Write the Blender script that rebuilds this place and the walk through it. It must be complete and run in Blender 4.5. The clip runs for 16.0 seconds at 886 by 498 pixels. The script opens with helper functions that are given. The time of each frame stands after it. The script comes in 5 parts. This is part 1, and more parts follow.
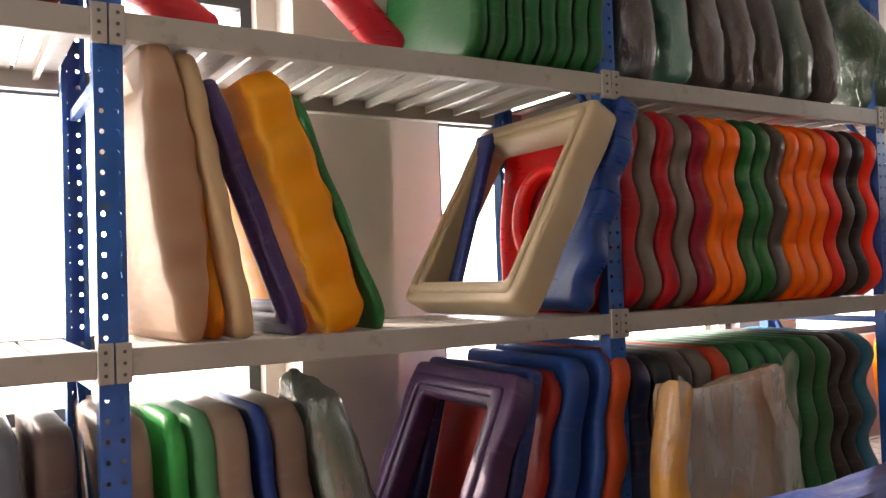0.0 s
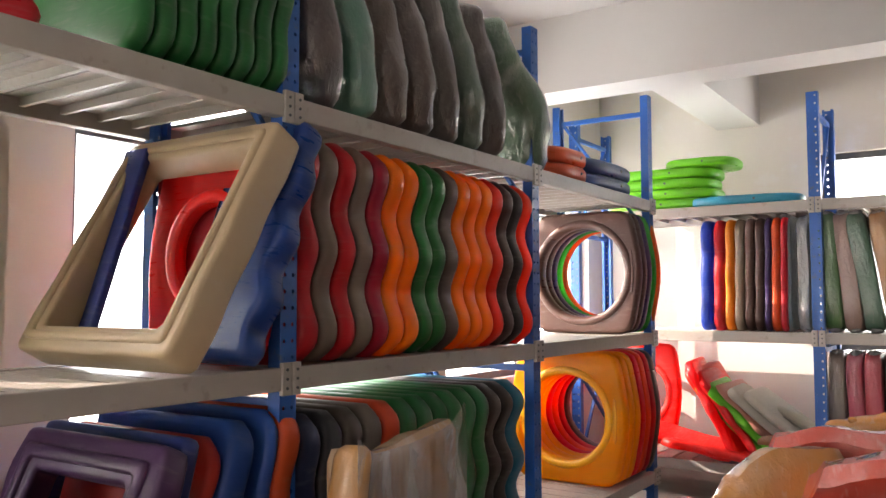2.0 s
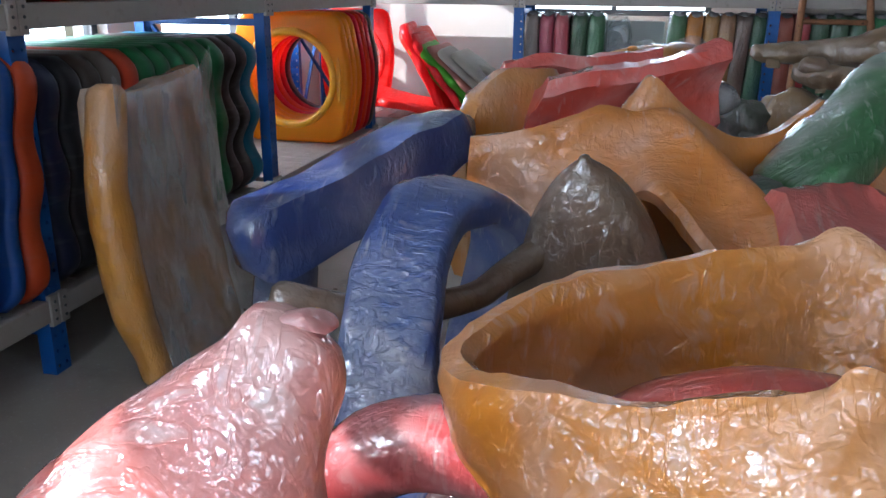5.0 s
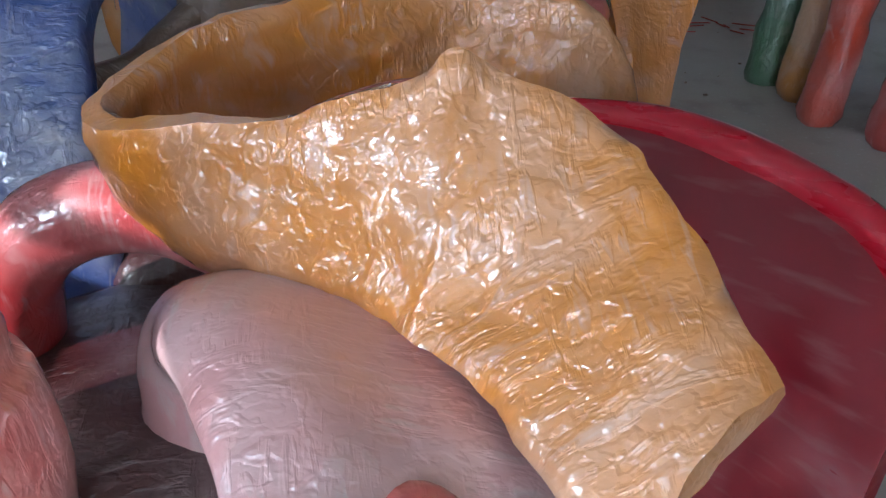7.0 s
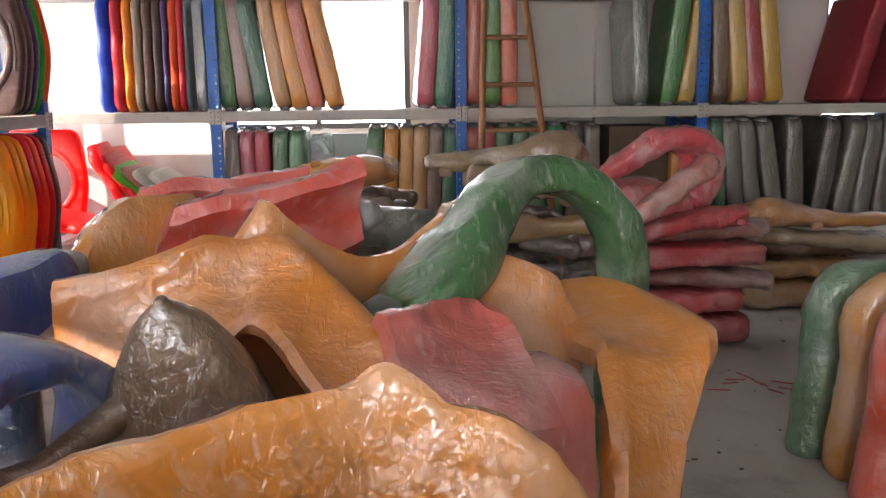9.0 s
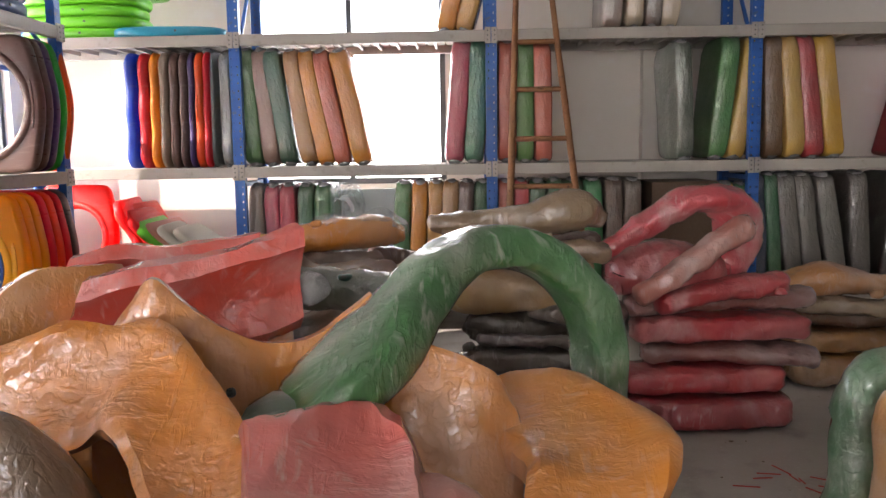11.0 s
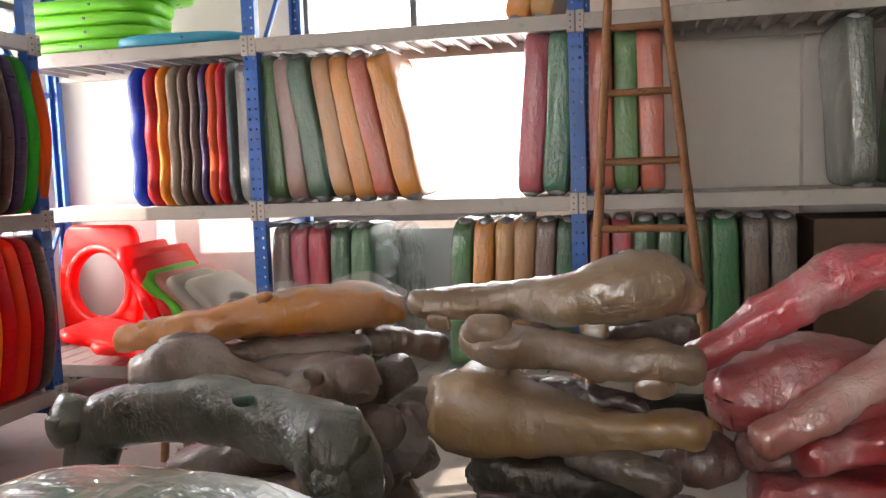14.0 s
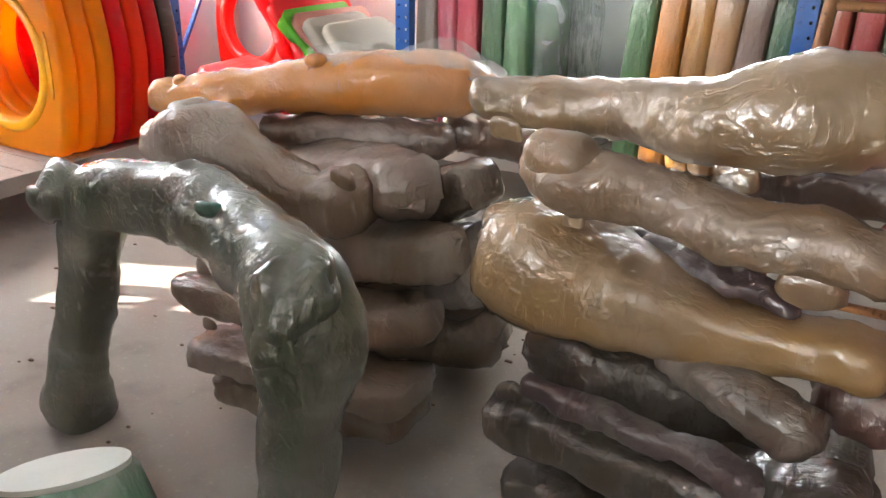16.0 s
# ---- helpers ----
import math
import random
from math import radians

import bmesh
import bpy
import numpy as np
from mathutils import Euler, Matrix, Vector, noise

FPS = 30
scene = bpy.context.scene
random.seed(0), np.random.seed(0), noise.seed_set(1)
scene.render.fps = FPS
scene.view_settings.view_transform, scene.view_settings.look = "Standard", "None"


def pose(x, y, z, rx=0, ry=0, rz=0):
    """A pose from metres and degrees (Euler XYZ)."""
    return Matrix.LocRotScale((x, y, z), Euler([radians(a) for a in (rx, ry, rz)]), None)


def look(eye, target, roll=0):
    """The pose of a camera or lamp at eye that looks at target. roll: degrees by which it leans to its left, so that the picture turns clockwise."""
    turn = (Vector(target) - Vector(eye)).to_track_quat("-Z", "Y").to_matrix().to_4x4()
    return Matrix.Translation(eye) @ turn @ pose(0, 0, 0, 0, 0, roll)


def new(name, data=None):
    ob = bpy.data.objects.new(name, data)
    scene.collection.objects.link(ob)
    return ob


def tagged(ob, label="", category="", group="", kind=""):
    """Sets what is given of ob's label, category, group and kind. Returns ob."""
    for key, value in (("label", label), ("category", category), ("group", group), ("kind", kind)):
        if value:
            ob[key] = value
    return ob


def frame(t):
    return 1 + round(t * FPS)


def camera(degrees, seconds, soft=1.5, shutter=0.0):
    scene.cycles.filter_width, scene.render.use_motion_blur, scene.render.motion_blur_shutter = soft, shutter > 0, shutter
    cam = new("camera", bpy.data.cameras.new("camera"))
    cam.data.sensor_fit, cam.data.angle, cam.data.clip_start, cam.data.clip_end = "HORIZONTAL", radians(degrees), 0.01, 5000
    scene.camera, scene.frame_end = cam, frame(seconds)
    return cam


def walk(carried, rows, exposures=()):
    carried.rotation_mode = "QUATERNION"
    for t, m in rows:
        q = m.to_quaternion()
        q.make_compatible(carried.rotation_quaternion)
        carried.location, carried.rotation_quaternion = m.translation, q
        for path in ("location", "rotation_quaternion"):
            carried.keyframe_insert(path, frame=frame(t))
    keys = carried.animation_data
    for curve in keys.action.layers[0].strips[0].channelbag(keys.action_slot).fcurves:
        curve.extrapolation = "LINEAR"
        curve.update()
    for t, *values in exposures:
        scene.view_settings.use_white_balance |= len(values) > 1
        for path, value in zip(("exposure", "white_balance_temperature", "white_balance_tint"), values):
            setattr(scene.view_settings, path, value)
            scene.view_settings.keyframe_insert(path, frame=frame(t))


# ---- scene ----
cam = camera(56.6, 16.0)

PATH = [
    (0, (0.474, 0.067, 1.265), (-1.234, 1.105, 1.327), -1.9),
    (0.5, (0.453, 0.078, 1.266), (-1.202, 1.174, 1.506), -1.6),
    (1, (0.345, 0.171, 1.298), (-1.231, 1.368, 1.591), -2.4),
    (1.5, (0.232, 0.269, 1.305), (-1.082, 1.759, 1.539), -0.2),
    (2, (0.129, 0.228, 1.309), (-0.979, 1.888, 1.436), -0.1),
    (2.5, (0.05, 0.179, 1.292), (-0.9, 1.938, 1.257), -0.9),
    (3, (0.053, 0.16, 1.269), (-0.814, 1.954, 1.097), -0.4),
    (3.2, (0.072, 0.157, 1.264), (-0.782, 1.954, 1.058), 0.1),
    (5.3, (0.011, 0.033, 1.165), (-0.298, 1.873, 0.445), 0.5),
    (5.5, (0.011, 0.034, 1.165), (-0.222, 1.854, 0.368), 0.7),
    (6, (0.022, 0.016, 1.174), (-0.054, 1.784, 0.241), 1.8),
    (6.5, (0.058, -0.007, 1.145), (0.186, 1.728, 0.145), 0.8),
    (7, (0.099, -0.032, 1.126), (0.345, 1.639, 0.055), -0.1),
    (7.5, (0.163, -0.033, 1.157), (0.388, 1.708, 0.199), -0.2),
    (8, (0.211, -0.006, 1.176), (0.376, 1.872, 0.507), -0.7),
    (8.5, (0.279, 0.044, 1.193), (0.41, 1.972, 0.678), -2.0),
    (9, (0.327, 0.21, 1.194), (0.463, 2.172, 0.828), -0.7),
    (9.2, (0.364, 0.257, 1.202), (0.467, 2.231, 0.9), -1.1),
    (11.3, (0.771, 0.525, 1.22), (0.637, 2.506, 0.976), -0.6),
    (11.5, (0.847, 0.555, 1.226), (0.594, 2.513, 0.907), -0.4),
    (12, (0.928, 0.725, 1.228), (0.622, 2.69, 1.017), 1.7),
    (12.5, (0.981, 0.995, 1.249), (0.584, 2.95, 1.101), 0.9),
    (13, (1.066, 1.306, 1.261), (0.602, 3.248, 1.139), -0.7),
    (13.5, (1.081, 1.577, 1.247), (0.637, 3.524, 1.139), -1.2),
    (14, (1.115, 1.888, 1.244), (0.655, 3.825, 1.057), -2.0),
    (14.5, (1.199, 2.132, 1.241), (0.579, 3.992, 0.844), -1.4),
    (15, (1.181, 2.351, 1.211), (0.438, 4.103, 0.596), 0.5),
    (15.5, (1.163, 2.563, 1.205), (0.244, 4.192, 0.496), 2.1),
    (16, (1.215, 2.664, 1.2), (0.304, 4.278, 0.448), 1.3),
]
EXPOSURES = [(t, ev + 0.3, warm, tint) for t, ev, warm, tint in (
    (0, 0.82, 7300, 20), (2, 0.8, 7200, 20), (3.2, 0.82, 7000, 20), (5.5, 0.35, 5300, 10), (7.5, 0.35, 5300, 10), (8.3, 0.75, 6100, 14), (9, 0.95, 6700, 18), (12, 0.95, 6900, 20), (13, 0.92, 7000, 20),
    (14.2, 1.15, 6900, 18), (15, 1.9, 6700, 14), (15.5, 2.15, 6700, 14), (16, 1.9, 6700, 14))]
walk(cam, [(t, look(eye, target, roll)) for t, eye, target, roll in PATH], EXPOSURES)

# ---- light ----
world = bpy.data.worlds.new("sky")
scene.world = world
world.use_nodes = True
sky = world.node_tree.nodes.new("ShaderNodeTexSky")
sky.sky_type, sky.sun_disc = "NISHITA", False
sky.sun_elevation, sky.sun_rotation = radians(27.0), radians(245.8)
world.node_tree.links.new(sky.outputs[0], world.node_tree.nodes["Background"].inputs[0])
world.node_tree.nodes["Background"].inputs[1].default_value = 0.15
sun = new("sun", bpy.data.lights.new("sun", "SUN"))
sun.data.energy, sun.data.angle, sun.data.color = 5.0, radians(0.5), (1.0, 0.94, 0.84)
sun.matrix_world = look((-8.0, -3.6, 4.48), (0, 0, 0))


def window_light(eye, target, w, h, watts):
    lamp = new("window_light", bpy.data.lights.new("window_light", "AREA"))
    lamp.data.shape, lamp.data.size, lamp.data.size_y, lamp.data.energy = "RECTANGLE", w, h, watts
    lamp.data.color = (0.92, 0.97, 1.0)
    lamp.matrix_world = look(eye, target)


WIN_Z = (0.95, 2.38)
WIN_ZA = (0.80, 2.38)
WIN_A = [(-5.4, -3.6), (-3.1, -2.2), (-1.35, 1.12), (1.93, 3.85), (4.35, 6.45)]
WIN_B = [(-0.9, 0.54), (3.85, 5.4)]
WIN_S = [(-2.2, -0.6), (0.4, 2.0)]
for a, b in WIN_A:
    window_light((-2.85, (a + b) / 2, 1.59), (0, (a + b) / 2, 1.59), b - a, 1.58, 22 * (b - a))
for a, b in WIN_B:
    window_light(((a + b) / 2, 6.97, 1.66), ((a + b) / 2, 0, 1.66), b - a, 1.43, (22 if a < 2 else 7) * (b - a))
for a, b in WIN_S:
    window_light(((a + b) / 2, -6.25, 1.66), ((a + b) / 2, 0, 1.66), b - a, 1.43, (26 if a < 0 else 9) * (b - a))


# ---- materials ----
def lin(h):
    v = [int(h[i:i + 2], 16) / 255 for i in (1, 3, 5)]
    return tuple(c / 12.92 if c < 0.04 else ((c + 0.055) / 1.055) ** 2.4 for c in v)


MATS = {}


def nodes_of(name):
    m = bpy.data.materials.new(name)
    m.use_nodes = True
    n, l = m.node_tree.nodes, m.node_tree.links
    return m, n, l, n["Principled BSDF"]


def noise_tex(n, l, scale, detail=4, stretch=(1, 1, 1), turn=(0, 0, 0), distort=0.0):
    tc, mp, tx = n.new("ShaderNodeTexCoord"), n.new("ShaderNodeMapping"), n.new("ShaderNodeTexNoise")
    mp.inputs["Scale"].default_value, mp.inputs["Rotation"].default_value = stretch, [radians(a) for a in turn]
    tx.inputs["Scale"].default_value, tx.inputs["Detail"].default_value = scale, detail
    tx.inputs["Distortion"].default_value = distort
    l.new(tc.outputs["Object"], mp.inputs[0])
    l.new(mp.outputs[0], tx.inputs[0])
    return tx.outputs["Fac"]


def ramp(n, l, fac, stops):
    r = n.new("ShaderNodeValToRGB")
    while len(r.color_ramp.elements) < len(stops):
        r.color_ramp.elements.new(0.5)
    for e, (p, c) in zip(r.color_ramp.elements, stops):
        e.position, e.color = p, (*c, 1) if isinstance(c, tuple) else (c, c, c, 1)
    l.new(fac, r.inputs[0])
    return r.outputs[0]


def mixed(n, l, fac, a, b, mode="MIX"):
    m = n.new("ShaderNodeMix")
    m.data_type, m.blend_type = "RGBA", mode
    for sock, v in ((m.inputs[0], fac), (m.inputs[6], a), (m.inputs[7], b)):
        if isinstance(v, (float, int)):
            sock.default_value = v
        elif isinstance(v, tuple):
            sock.default_value = (*v, 1)
        else:
            l.new(v, sock)
    return m.outputs[2]


def bump(n, l, p, height, strength, dist, under=None):
    b = n.new("ShaderNodeBump")
    b.inputs["Strength"].default_value, b.inputs["Distance"].default_value = strength, dist
    l.new(height, b.inputs["Height"])
    if under:
        l.new(under, b.inputs["Normal"])
    l.new(b.outputs[0], p.inputs["Normal"])
    return b.outputs[0]


def plastic(hexcol, rough=0.38, through_light=0.0):
    """Rotomoulded polyethylene: a waxy sheen, fine orange peel, scuffs and dust."""
    key = ("plastic", hexcol, rough, through_light)
    if key not in MATS:
        c = lin(hexcol)
        m, n, l, p = nodes_of("moulded_plastic")
        big, fine = noise_tex(n, l, 3.5, 5), noise_tex(n, l, 60, 3)
        scuff = noise_tex(n, l, 9, 8, (1, 1, 6), (20, 35, 0))
        dusty = ramp(n, l, scuff, [(0.56, 0.0), (0.74, 0.11)])
        base = mixed(n, l, big, tuple(v * 0.86 for v in c), tuple(min(1, v * 1.1) for v in c))
        l.new(mixed(n, l, dusty, base, (0.42, 0.40, 0.37)), p.inputs["Base Color"])
        l.new(ramp(n, l, scuff, [(0.3, rough - 0.08), (0.75, rough + 0.22)]), p.inputs["Roughness"])
        p.inputs["Subsurface Weight"].default_value = 0.0
        b1 = bump(n, l, p, big, 0.25, 0.02)
        bump(n, l, p, fine, 0.10, 0.002, b1)
        if through_light:
            tr, mx = n.new("ShaderNodeBsdfTranslucent"), n.new("ShaderNodeMixShader")
            tr.inputs[0].default_value, mx.inputs[0].default_value = (*[min(1, v * 1.25) for v in c], 1), through_light
            l.new(p.outputs[0], mx.inputs[1])
            l.new(tr.outputs[0], mx.inputs[2])
            l.new(mx.outputs[0], n["Material Output"].inputs[0])
        MATS[key] = m
    return MATS[key]


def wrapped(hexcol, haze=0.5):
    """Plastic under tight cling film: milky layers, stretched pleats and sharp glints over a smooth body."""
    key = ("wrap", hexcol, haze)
    if key not in MATS:
        c = lin(hexcol)
        c = tuple(0.85 * v for v in c)
        m, n, l, p = nodes_of("film_wrapped_plastic")
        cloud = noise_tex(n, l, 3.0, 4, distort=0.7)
        patch = noise_tex(n, l, 6.0, 3, turn=(30, 0, 60))
        streak_a = noise_tex(n, l, 13, 3, (6, 1, 1.3), (35, 65, 50), 0.4)
        streak_b = noise_tex(n, l, 10, 3, (1.2, 6, 1), (15, 40, 100), 0.4)
        crumple = noise_tex(n, l, 36, 2, (1, 1.4, 1), (60, 20, 10), 0.3)
        dent = noise_tex(n, l, 75, 2, (1, 1.6, 1), (0, 30, 60))
        crease = noise_tex(n, l, 5.0, 3, (1, 2.0, 1), (25, 10, 40), 0.3)
        # two pulls of the film, each in its own patches
        pleat = mixed(n, l, ramp(n, l, patch, [(0.46, 0.0), (0.54, 1.0)]), streak_a, streak_b)
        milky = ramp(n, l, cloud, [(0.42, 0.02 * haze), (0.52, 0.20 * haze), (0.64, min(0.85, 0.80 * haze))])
        # bright gloss along the pleats, painted faintly into the base colour as pale streaks
        here = ramp(n, l, noise_tex(n, l, 4.5, 3), [(0.46, 0.0), (0.60, min(0.5, 0.42 * haze))])
        glint_lines = mixed(n, l, 1.0, here, ramp(n, l, pleat, [(0.56, 0.0), (0.72, 1.0)]), "MULTIPLY")
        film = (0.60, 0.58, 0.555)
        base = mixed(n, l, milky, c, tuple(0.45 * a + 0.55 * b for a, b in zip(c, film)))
        l.new(mixed(n, l, glint_lines, base, film), p.inputs["Base Color"])
        p.inputs["Roughness"].default_value = 0.42
        p.inputs["Specular IOR Level"].default_value = 0.4
        facet = mixed(n, l, 1.0, ramp(n, l, crumple, [(0.44, 0.0), (0.56, 1.0)]), ramp(n, l, cloud, [(0.38, 0.15), (0.56, 1.0)]), "MULTIPLY")
        fold = mixed(n, l, 1.0, ramp(n, l, pleat, [(0.50, 0.0), (0.58, 1.0)]), ramp(n, l, patch, [(0.40, 0.0), (0.50, 1.0)]), "MULTIPLY")
        bump(n, l, p, crease, 0.12, 0.02)
        # the film's own shine, on much sharper dents than the body under it
        top = None
        for fac, strength, depth in ((crease, 0.45, 0.05), (facet, 0.6, 0.0055), (fold, 0.9, 0.003), (dent, 0.75, 0.002)):
            nd = n.new("ShaderNodeBump")
            nd.inputs["Strength"].default_value, nd.inputs["Distance"].default_value = strength, depth
            l.new(fac, nd.inputs["Height"])
            if top:
                l.new(top, nd.inputs["Normal"])
            top = nd.outputs[0]
        shine, mx, fr = n.new("ShaderNodeBsdfGlossy"), n.new("ShaderNodeMixShader"), n.new("ShaderNodeFresnel")
        fr.inputs["IOR"].default_value = 1.8 + 0.9 * haze
        l.new(ramp(n, l, cloud, [(0.40, 0.06), (0.68, 0.08 + 0.07 * haze)]), shine.inputs["Roughness"])
        l.new(top, shine.inputs["Normal"])
        l.new(fr.outputs[0], mx.inputs[0])
        l.new(p.outputs[0], mx.inputs[1])
        l.new(shine.outputs[0], mx.inputs[2])
        l.new(mx.outputs[0], n["Material Output"].inputs[0])
        MATS[key] = m
    return MATS[key]


def painted(name, a, b, rough, scale=6, depth=0.002, metal=0.0, speck=None):
    m, n, l, p = nodes_of(name)
    big, fine = noise_tex(n, l, scale, 6), noise_tex(n, l, scale * 14, 4)
    base = mixed(n, l, big, a, b)
    if speck:
        base = mixed(n, l, ramp(n, l, noise_tex(n, l, scale * 5, 9), [(0.60, 0.0), (0.70, 0.7)]), base, speck)
    l.new(base, p.inputs["Base Color"])
    l.new(ramp(n, l, fine, [(0.3, rough - 0.1), (0.7, min(1, rough + 0.12))]), p.inputs["Roughness"])
    p.inputs["Metallic"].default_value = metal
    bump(n, l, p, fine, 0.3, depth)
    return m


M_POST = painted("blue_enamel", lin("#174a8c"), lin("#1f62b4"), 0.38, 5, 0.001, speck=lin("#4b5a66"))
M_SHELF = painted("beige_enamel", lin("#98918a"), lin("#aea79d"), 0.45, 4, 0.001, speck=lin("#8e877b"))
M_WALL = painted("white_plaster", (0.60, 0.555, 0.50), (0.68, 0.63, 0.57), 0.85, 1.3, 0.004, speck=(0.66, 0.63, 0.60))
M_CEIL = painted("white_ceiling_paint", (0.60, 0.585, 0.56), (0.66, 0.645, 0.62), 0.9, 1.1, 0.004)
M_FRAME = painted("dark_window_frame", (0.05, 0.055, 0.06), (0.085, 0.09, 0.095), 0.4, 6, 0.001)
M_DARK = painted("dark_film_knot", (0.03, 0.03, 0.03), (0.09, 0.09, 0.09), 0.3, 20, 0.004)
M_KNOT = painted("grey_film_knot", (0.16, 0.16, 0.16), (0.36, 0.36, 0.36), 0.22, 24, 0.006)
M_WOOD = painted("old_bamboo", lin("#6d4427"), lin("#9a6a42"), 0.6, 9, 0.003, speck=lin("#3e2818"))
M_CARD = painted("brown_cardboard", lin("#5c4a3c"), lin("#6e5a49"), 0.85, 5, 0.001)
M_BOARD = painted("white_board", (0.62, 0.64, 0.64), (0.70, 0.72, 0.72), 0.5, 3, 0.001)


def concrete():
    m, n, l, p = nodes_of("dusty_concrete_floor")
    a, b, c = noise_tex(n, l, 0.7, 8, distort=0.5), noise_tex(n, l, 5, 9), noise_tex(n, l, 70, 4)
    base = mixed(n, l, a, (0.29, 0.262, 0.228), (0.43, 0.395, 0.355))
    base = mixed(n, l, ramp(n, l, b, [(0.55, 0.0), (0.72, 0.5)]), base, (0.20, 0.18, 0.16))
    base = mixed(n, l, ramp(n, l, c, [(0.60, 0.0), (0.72, 0.45)]), base, (0.50, 0.47, 0.44))
    l.new(base, p.inputs["Base Color"])
    l.new(ramp(n, l, b, [(0.3, 0.5), (0.7, 0.8)]), p.inputs["Roughness"])
    b1 = bump(n, l, p, b, 0.2, 0.01)
    bump(n, l, p, c, 0.25, 0.002, b1)
    return m


M_FLOOR = concrete()


def clear_glass():
    m, n, l, p = nodes_of("window_glass")
    p.inputs["Base Color"].default_value, p.inputs["Roughness"].default_value = (0.95, 0.98, 0.97, 1), 0.02
    p.inputs["Transmission Weight"].default_value, p.inputs["IOR"].default_value = 1.0, 1.05
    return m


M_GLASS = clear_glass()


def thin_film():
    """Loose clear film: mostly see-through, milky in its folds."""
    m, n, l, p = nodes_of("loose_clear_film")
    fold = noise_tex(n, l, 9, 7, (1, 5, 1), (20, 30, 0), 0.8)
    p.inputs["Base Color"].default_value, p.inputs["Roughness"].default_value = (0.72, 0.78, 0.80, 1), 0.15
    l.new(ramp(n, l, fold, [(0.40, 0.06), (0.74, 0.55)]), p.inputs["Alpha"])
    bump(n, l, p, fold, 0.6, 0.03)
    return m


M_FILM = thin_film()


def bag_film():
    """A clear bag: faint, with a few soft milky folds."""
    m, n, l, p = nodes_of("clear_bag_film")
    fold, dent = noise_tex(n, l, 4, 5, (1, 2.5, 1), (20, 30, 0), 0.5), noise_tex(n, l, 26, 4)
    p.inputs["Base Color"].default_value, p.inputs["Roughness"].default_value = (0.72, 0.71, 0.69, 1), 0.08
    p.inputs["Specular IOR Level"].default_value = 0.9
    l.new(ramp(n, l, fold, [(0.42, 0.06), (0.66, 0.42)]), p.inputs["Alpha"])
    b1 = bump(n, l, p, fold, 0.5, 0.05)
    bump(n, l, p, dent, 0.5, 0.012, b1)
    return m


M_BAG = bag_film()


# ---- mesh helpers ----
def part(name, bm, material, parent=None, label="", smooth=True, at=None):
    me = bpy.data.meshes.new(name)
    bm.to_mesh(me)
    bm.free()
    me.materials.append(material)
    if smooth:
        me.polygons.foreach_set("use_smooth", [True] * len(me.polygons))
        me.set_sharp_from_angle(angle=radians(48))
    ob = new(name, me)
    if at is not None:
        ob.matrix_world = at
    if parent:
        ob.parent = parent
    if label:
        ob["label"] = label
    return ob


def thing(name, label, category, group="", at=None, kind=""):
    ob = new(name)
    ob.empty_display_size = 0.1
    if at is not None:
        ob.matrix_world = at
    return tagged(ob, label, category, group, kind)


def box(bm, lo, hi, bevel=0.0, m=None):
    c = [(a + b) / 2 for a, b in zip(lo, hi)]
    s = [abs(b - a) for a, b in zip(lo, hi)]
    r = bmesh.ops.create_cube(bm, size=1, matrix=Matrix.LocRotScale(c, None, s))
    vs = r["verts"]
    if bevel:
        es = list({e for v in vs for e in v.link_edges})
        vs = list({v for f in bmesh.ops.bevel(bm, geom=es, offset=bevel, segments=2, affect="EDGES", profile=0.5)["faces"] for v in f.verts} | {v for v in vs if v.is_valid})
    if m is not None:
        bmesh.ops.transform(bm, matrix=m, verts=vs)
    return bm


def boxes(*items, bevel=0.0):
    bm = bmesh.new()
    for lo, hi in items:
        box(bm, lo, hi, bevel)
    return bm


def rings_to_mesh(rings, closed=True, caps=True, loop=False):
    """Joins rings of equally many points by quads."""
    bm = bmesh.new()
    vs = [[bm.verts.new(p) for p in r] for r in rings]
    k = len(vs[0])
    pairs = list(zip(vs, vs[1:])) + ([(vs[-1], vs[0])] if loop else [])
    for a, b in pairs:
        for i in range(k if closed else k - 1):
            j = (i + 1) % k
            bm.faces.new((a[i], a[j], b[j], b[i]))
    if caps and not loop:
        bm.faces.new(vs[0][::-1])
        bm.faces.new(vs[-1])
    bmesh.ops.recalc_face_normals(bm, faces=bm.faces)
    return bm


def inset(loop, d):
    """Moves a closed 2D loop, counter-clockwise, inwards by d."""
    out, k = [], len(loop)
    for i in range(k):
        a, b = Vector(loop[i - 1]), Vector(loop[(i + 1) % k])
        t = (b - a).normalized()
        out.append((loop[i][0] - t.y * d, loop[i][1] + t.x * d))
    return out


def slab(outer, thick, edge, inner=None, dish=0.0):
    """A board with rounded edges: outline in local x, z, thickness along y, and a hole where inner is given."""
    prof = [(edge * (1 - math.cos(a)), -thick / 2 + edge * (1 - math.sin(a))) for a in (math.pi / 2 * i / 3 for i in range(3, -1, -1))]
    prof += [(d, -y) for d, y in prof[::-1]]
    rings = [[(x, y, z) for x, z in inset(outer, d)] for d, y in prof]
    if inner is None:
        bm = rings_to_mesh(rings)
    else:
        ins = [[(x, y, z) for x, z in inset(inner, -d)] for d, y in prof[::-1]]
        bm = rings_to_mesh(rings + ins, caps=False, loop=True)
    return bm


